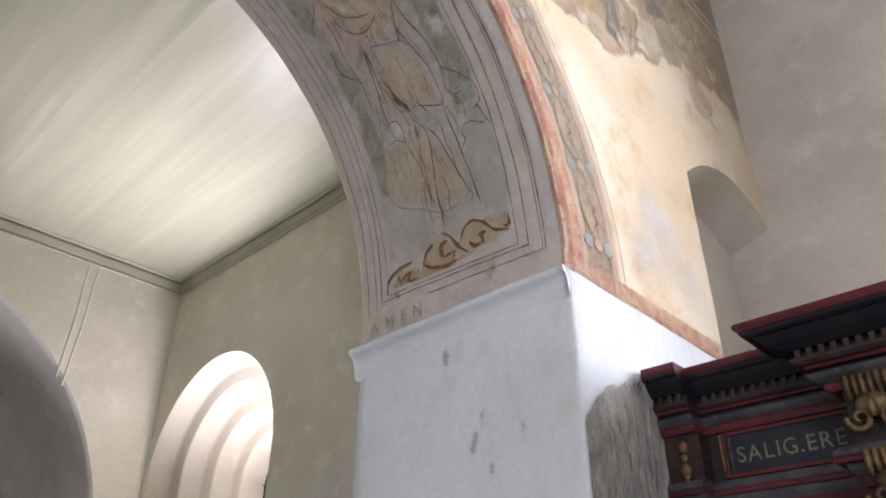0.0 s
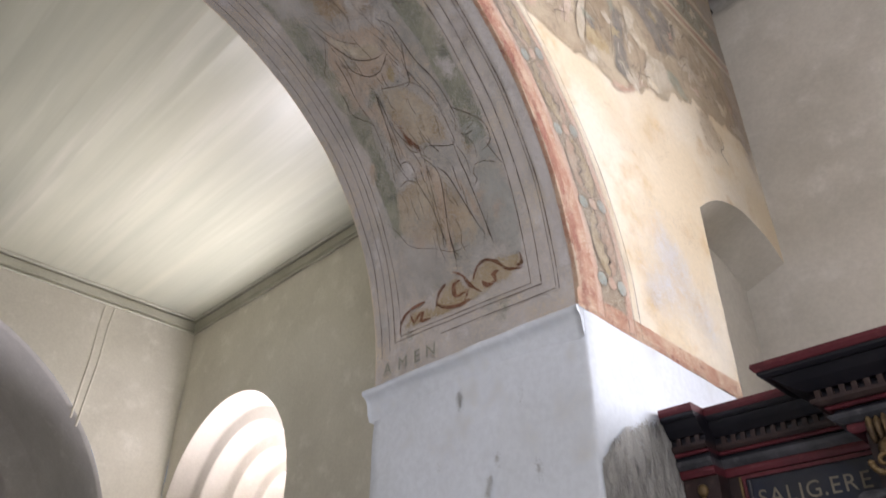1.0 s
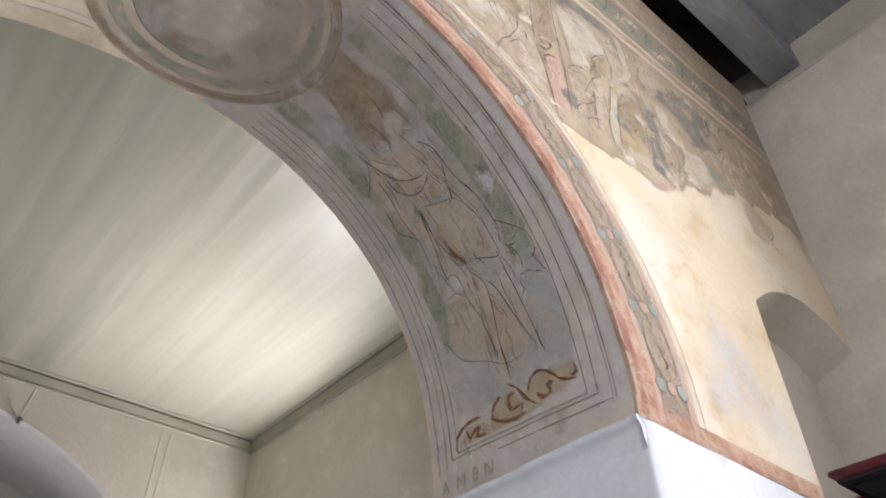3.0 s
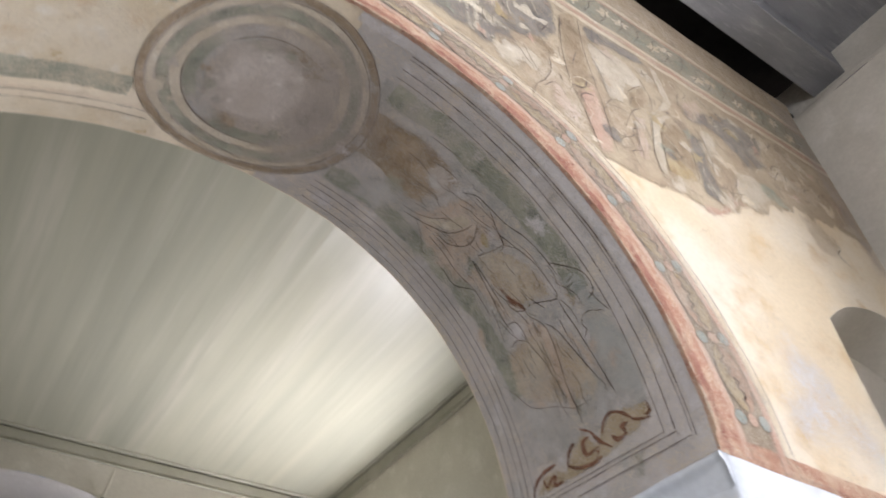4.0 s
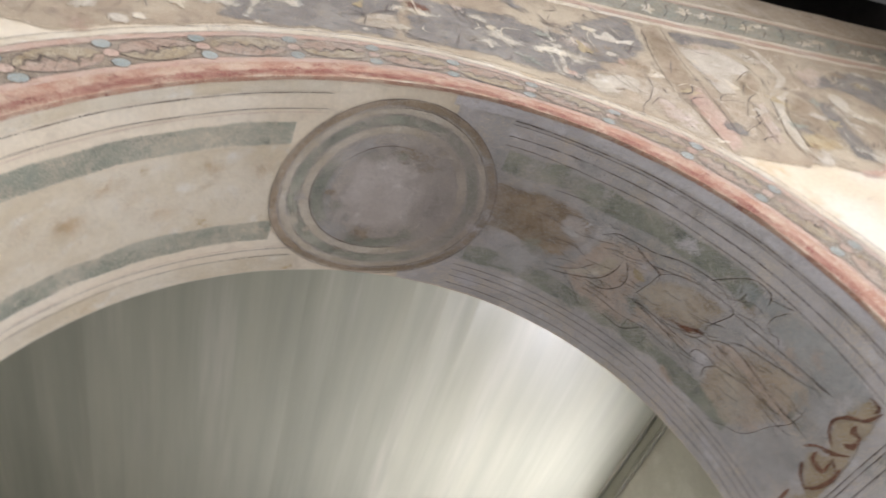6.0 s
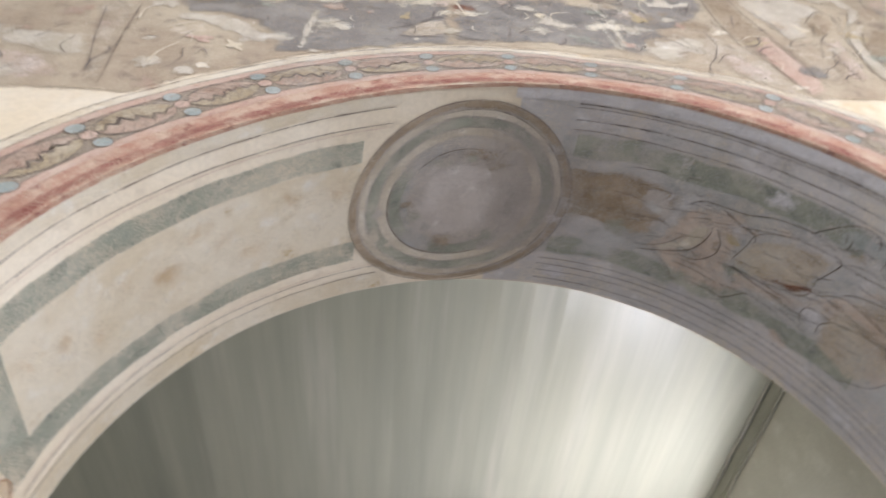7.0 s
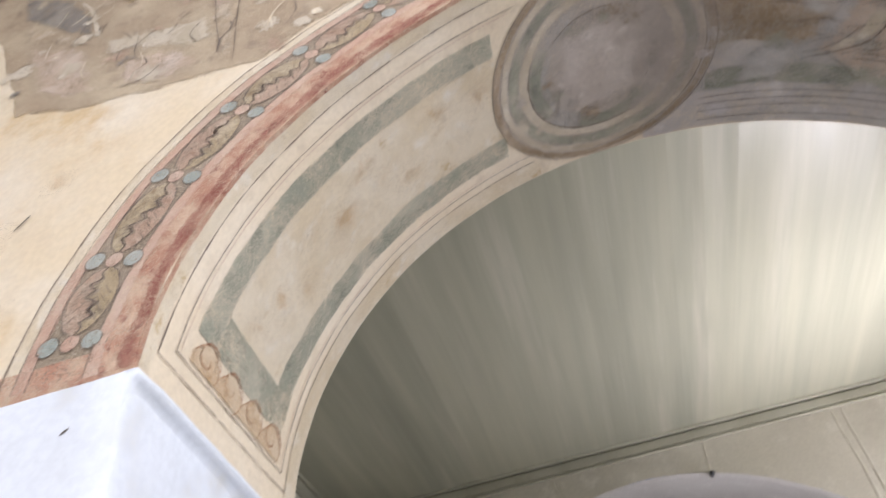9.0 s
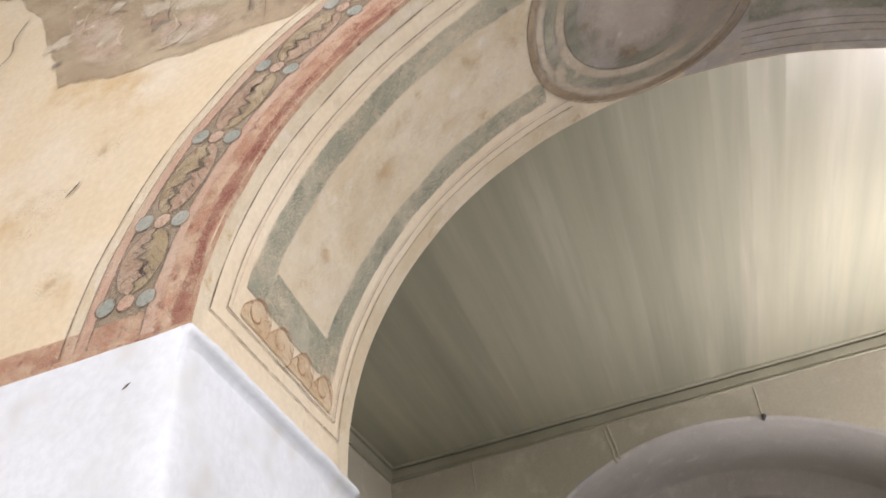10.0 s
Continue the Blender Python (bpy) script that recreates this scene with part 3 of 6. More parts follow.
P["pink_line"] = shader("thin_pink_line", [(0.56, 0.40, 0.31), (0.60, 0.45, 0.36)], scales=(8, 25, 60), bump=0, wear=(12, 0.3, 0.5), cover=0.8)

ARC = 1.45


def soff(l, u, h):
    return on_soffit(math.degrees(l / ARC), u, h * 0.85)


def face_map(x, z, h):
    return on_face(x, z, h * 0.85)


def ring_map(l, s, h):
    return on_ring(math.degrees(l / ARC), s, h * 0.85)


def arc(deg):
    return radians(deg) * ARC


def band(name, fmap, l0, l1, v0, v1, material, parent, label="", proud=0.0025, wob=0.004, step=0.03, rows=3):
    """A painted stripe with hand-drawn edges. v0 and v1 may be functions of l."""
    g0 = v0 if callable(v0) else (lambda l: v0)
    g1 = v1 if callable(v1) else (lambda l: v1)
    n = max(2, int(abs(l1 - l0) / step))
    bm = bmesh.new()
    soft = bm.verts.layers.float.new("feather")
    width = abs(g1((l0 + l1) / 2) - g0((l0 + l1) / 2))
    e = min(0.35, 0.012 / width)
    ks = [0, e * 0.5, e] + span(e, 1 - e, rows)[1:-1] + [1 - e, 1 - e * 0.5, 1]

    def f(l, k):
        a = g0(l) + wob * noise.noise((l * 7, g0(l) * 31, 1.0))
        b = g1(l) + wob * noise.noise((l * 7, g1(l) * 31, 5.0))
        return fmap(l, a + (b - a) * k, proud)
    for r in grid(bm, f, span(l0, l1, n), ks):
        for v, k in zip(r, ks):
            v[soft] = 0.5 if k in (0, 1) else 0.75 if k in (ks[1], ks[-2]) else 1.0
    return part(name, bm, material, parent, label)


def outline(pts, rag, seed, step=0.025):
    out = []
    for (x0, y0), (x1, y1) in zip(pts, pts[1:] + pts[:1]):
        n = max(1, int(math.hypot(x1 - x0, y1 - y0) / step))
        for k in range(n):
            x, y = x0 + (x1 - x0) * k / n, y0 + (y1 - y0) * k / n
            out.append((x + rag * noise.noise((x * 14, y * 14, seed)) + rag * 0.5 * noise.noise((x * 45, y * 45, seed)), y + rag * noise.noise((x * 14, y * 14, seed + 9)) + rag * 0.5 * noise.noise((x * 45, y * 45, seed + 9))))
    return out


def fill(bm, pts, fmap, proud, fade=0.006, size=0.045):
    """A patch of paint with the given outline, laid on a surface, thinner towards its edge."""
    soft = bm.verts.layers.float.get("feather") or bm.verts.layers.float.new("feather")
    b2 = bmesh.new()
    b2.faces.new([b2.verts.new((x, y, 0)) for x, y in pts])
    bmesh.ops.triangulate(b2, faces=b2.faces)
    for _ in range(6):
        long = [e for e in b2.edges if e.calc_length() > size]
        if not long:
            break
        bmesh.ops.subdivide_edges(b2, edges=long, cuts=1)
        bmesh.ops.triangulate(b2, faces=b2.faces)
    rim = np.array(pts)
    link = {}
    for v in b2.verts:
        w = bm.verts.new(fmap(v.co.x, v.co.y, proud))
        w[soft] = min(1.0, float(np.hypot(rim[:, 0] - v.co.x, rim[:, 1] - v.co.y).min()) / fade) if size < 0.04 else 1.0
        link[v] = w
    for f in b2.faces:
        bm.faces.new([link[v] for v in f.verts])
    b2.free()


def patch(name, pts, fmap, material, parent, label="", proud=0.004, rag=0.008, seed=1.0, step=0.02, fade=0.035):
    bm = bmesh.new()
    fill(bm, outline(pts, rag, seed, step), fmap, proud, fade, 0.032)
    return part(name, bm, material, parent, label)


def curve_points(pts, step=0.015):
    """A smooth line through a few points."""
    out = []
    for i in range(len(pts) - 1):
        p = [Vector(pts[max(0, min(len(pts) - 1, i + k))]) for k in (-1, 0, 1, 2)]
        n = max(2, int((p[2] - p[1]).length / step))
        for k in range(n):
            t = k / n
            out.append(0.5 * (2 * p[1] + (p[2] - p[0]) * t + (2 * p[0] - 5 * p[1] + 4 * p[2] - p[3]) * t * t + (3 * p[1] - p[0] - 3 * p[2] + p[3]) * t ** 3))
    return out + [Vector(pts[-1])]


def stroke(bm, pts, width, fmap, proud=0.006, taper=True, step=0.015):
    ps = curve_points(pts, step)
    rows = []
    for i, p in enumerate(ps):
        d = ps[min(i + 1, len(ps) - 1)] - ps[max(i - 1, 0)]
        if d.length < 1e-9:
            continue
        n = Vector((-d.y, d.x)).normalized()
        k = i / (len(ps) - 1)
        w = width * (0.75 + 0.5 * noise.noise((p.x * 23, p.y * 23, 2.0)))
        if taper:
            w *= min(1.0, 0.25 + 6 * k, 0.25 + 6 * (1 - k))
        rows.append((bm.verts.new(fmap(*(p + n * w / 2), proud)), bm.verts.new(fmap(*(p - n * w / 2), proud))))
    for a, b in zip(rows, rows[1:]):
        bm.faces.new((a[0], b[0], b[1], a[1]))


def line(name, pts, width, fmap, material, parent, proud=0.006, taper=True):
    bm = bmesh.new()
    stroke(bm, pts, width, fmap, proud, taper)
    return part(name, bm, material, parent)


def disc(bm, cx, cy, rx, ry, fmap, proud, wob=0.06, seed=0.0, n=14):
    c = bm.verts.new(fmap(cx, cy, proud))
    r = []
    for k in range(n):
        a = 2 * math.pi * k / n
        w = 1 + wob * noise.noise((cx * 9 + math.cos(a), cy * 9 + math.sin(a), seed))
        r.append(bm.verts.new(fmap(cx + rx * w * math.cos(a), cy + ry * w * math.sin(a), proud)))
    for k in range(n):
        bm.faces.new((c, r[k], r[(k + 1) % n]))


# ---------------------------------------------------------------- wall painting: ornament round the arch

def ring_mid(deg):
    return 0.213 - 0.05 * math.exp(-((deg - 72) / 24) ** 2) - 0.012 * math.exp(-((deg - 100) / 30) ** 2)


def ring_s(k):
    """A line of the ornament that keeps its share of the border's width; k = 1 is the middle."""
    return lambda l: k * ring_mid(math.degrees(l / ARC))


A0, A1 = arc(-0.4), arc(177.7)
for name, k0, k1, mat, label, h in (
        ("painted_band", 0.0, 0.50, "red", "faded red painted band", 0.0030),
        ("painted_band", 0.46, 0.64, "pink", "pink edge of the red band", 0.0040),
        ("painted_band", 0.62, 1.38, "field", "brown grey ground of the leaf border", 0.0030),
        ("painted_band", 1.36, 1.56, "pink", "pink outer band", 0.0040),
        ("painted_band", 1.55, 1.76, "white", "white outer band", 0.0030)):
    band(name, ring_map, A0, A1, ring_s(k0), ring_s(k1), P[mat], arch_wall, label, proud=h, wob=0.006)
for k, w, mat in ((0.64, 0.004, "line_thin"), (1.37, 0.005, "line"), (1.56, 0.004, "line_thin"), (1.76, 0.006, "line")):
    line("painted_line", [(l, ring_s(k)(l)) for l in span(A0, A1, 60)], w, ring_map, P[mat], arch_wall, taper=False)

DOTS = [16.5, 27.6, 39.1, 50.3, 62.1, 74.2, 85.8, 97.2, 108.4, 120.2, 131.0, 142.2, 153.2, 164.3]
ENDS = [5.2, 173.6]
for d in DOTS + ENDS:
    m = ring_mid(d)
    for ds, mat, r in ((-0.30, "dot", 0.029), (0.0, "pink", 0.026), (0.30, "dot", 0.029)):
        bm = bmesh.new()
        disc(bm, arc(d), m * (1 + ds), r * 0.85, r * m / 0.213, ring_map, 0.0065)
        part("painted_dot", bm, P[mat], arch_wall)
    bm = bmesh.new()
    for ds, r in ((-0.30, 0.030), (0.0, 0.027), (0.30, 0.030)):
        stroke(bm, [(arc(d) + r * 0.86 * math.cos(t), m * (1 + ds) + r * m / 0.213 * math.sin(t)) for t in span(0, 6.3, 12)], 0.003, ring_map, 0.0075, False)
    part("painted_line", bm, P["line"], arch_wall)
rng = random.Random(7)
for n, (a, b) in enumerate(zip([ENDS[0]] + DOTS, DOTS + [ENDS[1]])):
    l0, l1 = arc(a) + 0.022, arc(b) - 0.022
    flip = 1 if n % 2 else -1
    zig = []
    for k in span(0, 1, 11):
        tooth = 0.10 * math.sin(k * math.pi) ** 0.6 * (1 if int(round(k * 11)) % 2 else -1)
        zig.append((l0 + (l1 - l0) * k, tooth * 0.8 + flip * 0.10 * math.sin((k - 0.5) * math.pi * 2) * math.sin(k * math.pi)))
    for side, mat in ((1, "ochre" if n % 2 else "pink"), (-1, "pink" if n % 2 else "ochre")):
        pts = [(l, ring_mid(math.degrees(l / ARC)) * (1 + s + side * (0.012 + 0.05 * math.sin(math.pi * (l - l0) / (l1 - l0))))) for l, s in zig]
        back = []
        for k in span(1, 0, 14):
            l = l0 + (l1 - l0) * k
            back.append((l, ring_mid(math.degrees(l / ARC)) * (1 + side * (0.03 + 0.31 * math.sin(k * math.pi) ** 0.5))))
        bm = bmesh.new()
        fill(bm, pts + back[1:-1], ring_map, 0.0055 if side > 0 else 0.0060)
        part("painted_leaf", bm, P[mat + "_worn"], arch_wall)
        bm = bmesh.new()
        stroke(bm, back, 0.0045, ring_map, 0.0075)
        for k in (0.28, 0.42, 0.56, 0.70):
            l = l0 + (l1 - l0) * k
            m = ring_mid(math.degrees(l / ARC))
            stroke(bm, [(l, m * (1 + side * 0.10)), (l + 0.02, m * (1 + side * 0.2)), (l + 0.03, m * (1 + side * 0.28))], 0.0025, ring_map, 0.0075)
        part("painted_line", bm, P["line_thin"], arch_wall)
    bm = bmesh.new()
    for p, q in zip(zig, zig[1:]):
        stroke(bm, [(l, ring_mid(math.degrees(l / ARC)) * (1 + v)) for l, v in (p, q)], 0.0055, ring_map, 0.0076, False)
    part("painted_line", bm, P["line"], arch_wall)
    bm = bmesh.new()
    for k in span(0.22, 0.78, 10):
        l = l0 + (l1 - l0) * k
        m = ring_mid(math.degrees(l / ARC))
        c = flip * 0.10 * math.sin((k - 0.5) * math.pi * 2) * math.sin(k * math.pi)
        stroke(bm, [(l - 0.008, m * (1 + c - 0.11)), (l + 0.008, m * (1 + c + 0.11))], 0.0024, ring_map, 0.0078)
    part("painted_line", bm, P["line_thin"], arch_wall)

band("painted_band", ring_map, A0, A1, lambda l: 0.02 * ring_mid(math.degrees(l / ARC)), lambda l: 0.24 * ring_mid(math.degrees(l / ARC)), P["deep_red"], arch_wall, "deep red worn inner edge", proud=0.0045, wob=0.012)
band("painted_band", soff, A0, arc(177.7), -0.004, 0.014, P["red"], arch_wall, "red band worn round the edge", proud=0.0035, wob=0.004)
# red band over the limewash at the imposts
band("painted_band", face_map, 1.46, NICHE_X - 0.002, 2.846, lambda x: 2.915 + 0.006 * x, P["red"], arch_wall, "faded red band above the limewash", proud=0.0036, wob=0.006)
band("painted_band", face_map, WEST, -1.462, 2.914, lambda x: 2.994 - 0.010 * x, P["red"], arch_wall, "faded red band above the limewash", proud=0.0036, wob=0.006)

# ---------------------------------------------------------------- wall painting: underside of the arch
# left half: frame lines, grey bands and the pale panel
L0, L1 = arc(108.5), arc(168.6)
BOT = arc(178.3)
band("painted_band", soff, arc(103), BOT, 0.004, 0.060, P["white"], arch_wall, "white outer margin", proud=0.002)
band("painted_band", soff, arc(103), BOT, 0.900, 0.995, P["white"], arch_wall, "white outer margin", proud=0.002)
band("painted_band", soff, L0, arc(164), 0.30, 0.69, P["white"], arch_wall, "pale plaster panel with ochre stains", proud=0.002)
for v0, v1 in ((0.190, 0.298), (0.690, 0.800)):
    band("painted_band", soff, L0, L1, v0, v1, P["slate"], arch_wall, "slate grey painted band", proud=0.0035, wob=0.008)
band("painted_band", soff, arc(163.8), arc(168.8), 0.296, 0.692, P["slate"], arch_wall, "slate grey painted band", proud=0.0035, wob=0.008)
for v, mat, w, end in ((0.066, "line", 0.006, 174.6), (0.134, "line_thin", 0.005, 172.8), (0.150, "pink_line", 0.004, 172.4), (0.842, "pink_line", 0.004, 172.4), (0.856, "line_thin", 0.005, 172.8), (0.898, "line", 0.005, 174.6)):
    line("painted_line", [(l, v + 0.004 * noise.noise((l * 3, v * 40, 0))) for l in span(arc(104), arc(end), 30)], w, soff, P[mat], arch_wall, taper=False)
for d, a, b, mat in ((174.6, 0.066, 0.898, "line"), (172.7, 0.134, 0.856, "line_thin")):
    line("painted_line", [(arc(d), v) for v in span(a, b, 14)], 0.005, soff, P[mat], arch_wall, taper=False)
for k, (d, u, r, mat) in enumerate(((140, 0.50, 0.085, "ochre"), (147, 0.42, 0.05, "tan"), (131, 0.48, 0.06, "tan"), (119, 0.40, 0.06, "tan"), (116, 0.55, 0.045, "ochre"), (156, 0.50, 0.06, "tan"), (143, 0.60, 0.05, "tan"), (126, 0.58, 0.09, "tan"), (112, 0.42, 0.08, "tan"), (161, 0.44, 0.06, "tan"), (151, 0.58, 0.06, "tan"), (135, 0.38, 0.06, "tan"))):
    patch("stain", [(arc(d) + r * 1.3 * math.cos(t), u + r * math.sin(t)) for t in span(0, 5.9, 14)], soff, P["ochre_wash"], arch_wall, "ochre stain", proud=0.0035, rag=0.05, seed=k * 3.1, fade=0.07)


def scrolls(d, u0, u1, n, base, mat, dark, height, heavy=0.008):
    """A row of painted cloud scrolls across the arch's foot. base: +1 rises towards smaller angles."""
    bm = bmesh.new()
    pts = []
    for k in span(0, 1, 40):
        u = u0 + (u1 - u0) * k
        pts.append((arc(d) - base * (height * (0.35 + 0.65 * abs(math.sin(k * n * math.pi)))), u))
    fill(bm, pts + [(arc(d) + base * 0.012, u1), (arc(d) + base * 0.012, u0)], soff, 0.005)
    part("painted_scroll", bm, P[mat], arch_wall, "row of painted cloud scrolls")
    for k in range(n):
        u = u0 + (u1 - u0) * (k + 0.5) / n
        w = abs(u1 - u0) / n
        bm = bmesh.new()
        stroke(bm, [(arc(d) - base * (height * 0.45 + 0.3 * w * t / 6 * math.cos(t)), u + 0.42 * w * t / 7 * math.sin(t)) for t in span(1, 9, 16)], heavy, soff, 0.007)
        stroke(bm, [(arc(d) - base * height * (0.3 + 0.72 * abs(math.sin(q * math.pi))), u + (q - 0.5) * w) for q in span(0, 1, 8)], heavy, soff, 0.007)
        part("painted_line", bm, P[dark], arch_wall)


scrolls(171.6, 0.20, 0.82, 4, 1, "peach", "eye", 0.075)

# the roundel at the crown
RC, RU = arc(91.2), 0.530


def polar(r, t):
    return RC + r * 1.02 * math.cos(t), RU + r * math.sin(t)


def annulus(name, r0, r1, mat, label, proud, t0=0.0, t1=2 * math.pi):
    bm = bmesh.new()
    soft = bm.verts.layers.float.new("feather")
    rs = [r0, r0 + 0.006, r0 + 0.012] + span(r0 + 0.012, r1 - 0.012, max(2, int((r1 - r0) / 0.025)))[1:-1] + [r1 - 0.012, r1 - 0.006, r1] if r1 - r0 > 0.026 else span(r0, r1, 6)
    rows = grid(bm, lambda t, r: soff(*polar(r * (1 + 0.012 * noise.noise((math.cos(t) * 2, math.sin(t) * 2, r * 5))), t), proud), span(t0, t1, 72), rs)
    for n, row in enumerate(rows):
        end = 1.0 if t1 - t0 > 6 else min(1.0, n / 9, (72 - n) / 9)
        for k, v in enumerate(row):
            v[soft] = end * (0.35 if k in (0, len(rs) - 1) and r0 > 0 else 0.7 if k in (1, len(rs) - 2) else 1.0)
    return part(name, bm, P[mat], arch_wall, label)


annulus("painted_ring", 0.0, 0.462, "grey", "grey brown ground of the painted roundel", 0.0030)
annulus("painted_ring", 0.430, 0.464, "brown", "umber outer ring", 0.0045)
annulus("painted_ring", 0.396, 0.428, "cream", "pale ring", 0.0045)
annulus("painted_ring", 0.345, 0.394, "slate", "slate grey ring", 0.0045)
annulus("painted_ring", 0.305, 0.345, "cream", "pale ring", 0.0045)
annulus("painted_ring", 0.215, 0.302, "slate_thin", "slate crescent inside the roundel", 0.0045, -1.5, 1.5)
annulus("painted_ring", 0.245, 0.302, "slate", "slate crescent inside the roundel", 0.0055, -0.75, 0.75)
annulus("painted_ring", 0.245, 0.302, "slate", "slate crescent inside the roundel", 0.0055, 1.15, 2.45)
patch("painted_patch", [polar(0.225, t) for t in span(0, 6.0, 20)], soff, P["beige"], arch_wall, "worn pale middle of the roundel", proud=0.0055, rag=0.04, seed=9, fade=0.10)
for r, t0, t1, mat in ((0.302, -0.4, 2.2, "line_thin"), (0.465, 0, 6.28, "line_thin"), (0.425, 1.5, 5.0, "line_thin"), (0.245, 4.2, 5.6, "line_thin")):
    line("painted_line", [polar(r, t) for t in span(t0, t1, 40)], 0.005, soff, P[mat], arch_wall)


# right half: grey wash that also paints in its shade, frame lines, and the faded painted scene, kept to plain shapes


def pt(*pairs):
    return [(arc(d), u) for d, u in pairs]


band("painted_band", soff, arc(-2.6), arc(84), 0.004, 0.996, P["wash"], arch_wall, "thin grey wash with the right half's shade in its colour", proud=0.0015, rows=12)
band("painted_band", soff, arc(10.5), arc(76), lambda l: 0.200 - 0.01 * math.sin(l * 3), lambda l: 0.805 + 0.012 * math.sin(l * 4), P["slate_thin"], arch_wall, "worn slate ground of the painted scene", proud=0.0028, wob=0.012, rows=10)
for v, mat, w, end in ((0.068, "line", 0.006, 2.9), (0.082, "line_thin", 0.004, 3.4), (0.135, "line", 0.0055, 5.0), (0.180, "line_thin", 0.005, 5.4), (0.838, "line_thin", 0.005, 5.4), (0.872, "line", 0.0055, 4.6), (0.905, "line_thin", 0.004, 3.5), (0.955, "line_thin", 0.006, 2.9)):
    line("painted_line", [(l, v + 0.007 * noise.noise((l * 3, v * 40, 0))) for l in span(arc(end), arc(75), 34)], w, soff, P[mat], arch_wall, taper=False)
for d, a, b in ((5.4, 0.180, 0.838), (3.2, 0.082, 0.62), (4.7, 0.135, 0.872)):
    line("painted_line", [(arc(d), v) for v in span(a, b, 14)], 0.005, soff, P["line_thin"], arch_wall, taper=False)
# the scene on the arch's right half: worn patches of colour and loose brush lines
patch("painted_patch", pt((71.4, 0.336), (66.3, 0.323), (59.5, 0.32), (54.6, 0.349), (54.7, 0.409), (56.7, 0.487), (58.2, 0.59), (61.4, 0.646), (65.2, 0.558), (66.5, 0.567), (69.9, 0.59), (72.7, 0.498), (72.6, 0.402)), soff, P["brown"], arch_wall, proud=0.0042, rag=0.012, seed=2.7, fade=0.05)
patch("painted_patch", pt((69.6, 0.8), (68.2, 0.667), (64.7, 0.592), (61.3, 0.621), (61.2, 0.688), (63.2, 0.803), (66.6, 0.79)), soff, P["pale"], arch_wall, proud=0.0046, rag=0.012, seed=5.4, fade=0.04)
patch("painted_patch", pt((61.8, 0.426), (60.5, 0.371), (58.2, 0.377), (56.3, 0.438), (56.3, 0.503), (59.2, 0.499), (61, 0.47)), soff, P["beige"], arch_wall, proud=0.005, rag=0.008, seed=8.1, fade=0.03)
patch("painted_patch", pt((59.5, 0.658), (56.4, 0.535), (54.5, 0.406), (50.8, 0.352), (45.9, 0.346), (43.8, 0.424), (45.4, 0.563), (45.4, 0.599), (43.4, 0.702), (44.7, 0.757), (51, 0.743), (52.2, 0.769), (56.5, 0.679)), soff, P["rose"], arch_wall, proud=0.0048, rag=0.01, seed=10.8, fade=0.04)
patch("painted_patch", pt((60.2, 0.666), (57, 0.629), (53.6, 0.567), (52.1, 0.477), (49.8, 0.454), (49.8, 0.508), (51.1, 0.587), (53.8, 0.634), (57.1, 0.664)), soff, P["cream"], arch_wall, proud=0.0058, rag=0.006, seed=13.5, fade=0.02)
patch("painted_patch", pt((45.8, 0.583), (43.7, 0.441), (38.7, 0.381), (35.4, 0.361), (31.6, 0.37), (33.2, 0.487), (33.9, 0.578), (38.9, 0.602), (43.8, 0.607)), soff, P["tan"], arch_wall, proud=0.0054, rag=0.008, seed=16.2, fade=0.03)
patch("painted_patch", pt((48.5, 0.462), (46, 0.456), (44.7, 0.487), (45.7, 0.51), (47.2, 0.499)), soff, P["ochre"], arch_wall, proud=0.006, rag=0.006, seed=18.9, fade=0.02)
patch("painted_patch", pt((42.3, 0.599), (38.6, 0.562), (33, 0.51), (33.3, 0.546), (35.7, 0.585), (39.8, 0.601)), soff, P["rust"], arch_wall, proud=0.0062, rag=0.006, seed=21.6, fade=0.02)
patch("painted_patch", pt((44, 0.733), (45.1, 0.603), (38.9, 0.602), (33.9, 0.578), (32.2, 0.523), (25.7, 0.484), (24.9, 0.529), (28, 0.592), (32.7, 0.651), (37, 0.668), (41, 0.681)), soff, P["rose"], arch_wall, proud=0.005, rag=0.01, seed=24.3, fade=0.03)
patch("painted_patch", pt((29.6, 0.721), (30.1, 0.635), (29, 0.532), (26.5, 0.419), (23, 0.388), (16.5, 0.351), (15.3, 0.406), (15.6, 0.511), (17.4, 0.597), (19.4, 0.712), (22.3, 0.768), (25.2, 0.76)), soff, P["tan"], arch_wall, proud=0.005, rag=0.01, seed=27, fade=0.03)
patch("painted_patch", pt((32.2, 0.521), (28.9, 0.469), (24.4, 0.467), (19.9, 0.49), (13.4, 0.501), (15.4, 0.542), (20.7, 0.551), (25.6, 0.536)), soff, P["rose"], arch_wall, proud=0.0058, rag=0.006, seed=29.7, fade=0.02)
patch("painted_patch", pt((30.4, 0.467), (25.4, 0.369), (21, 0.337), (13.7, 0.309), (14.5, 0.343), (19, 0.377), (23.9, 0.41)), soff, P["rose"], arch_wall, proud=0.0058, rag=0.006, seed=32.4, fade=0.02)
patch("painted_patch", pt((24.9, 0.813), (22.8, 0.764), (19.2, 0.713), (16.9, 0.582), (13.8, 0.565), (9.5, 0.642), (9.8, 0.73), (13.4, 0.758), (17.7, 0.772)), soff, P["pale"], arch_wall, proud=0.0056, rag=0.008, seed=35.1, fade=0.03)
patch("painted_patch", pt((15.2, 0.513), (15.3, 0.36), (12.4, 0.346), (10.6, 0.412), (10.3, 0.483), (12.3, 0.507)), soff, P["pale"], arch_wall, proud=0.0056, rag=0.008, seed=37.8, fade=0.03)
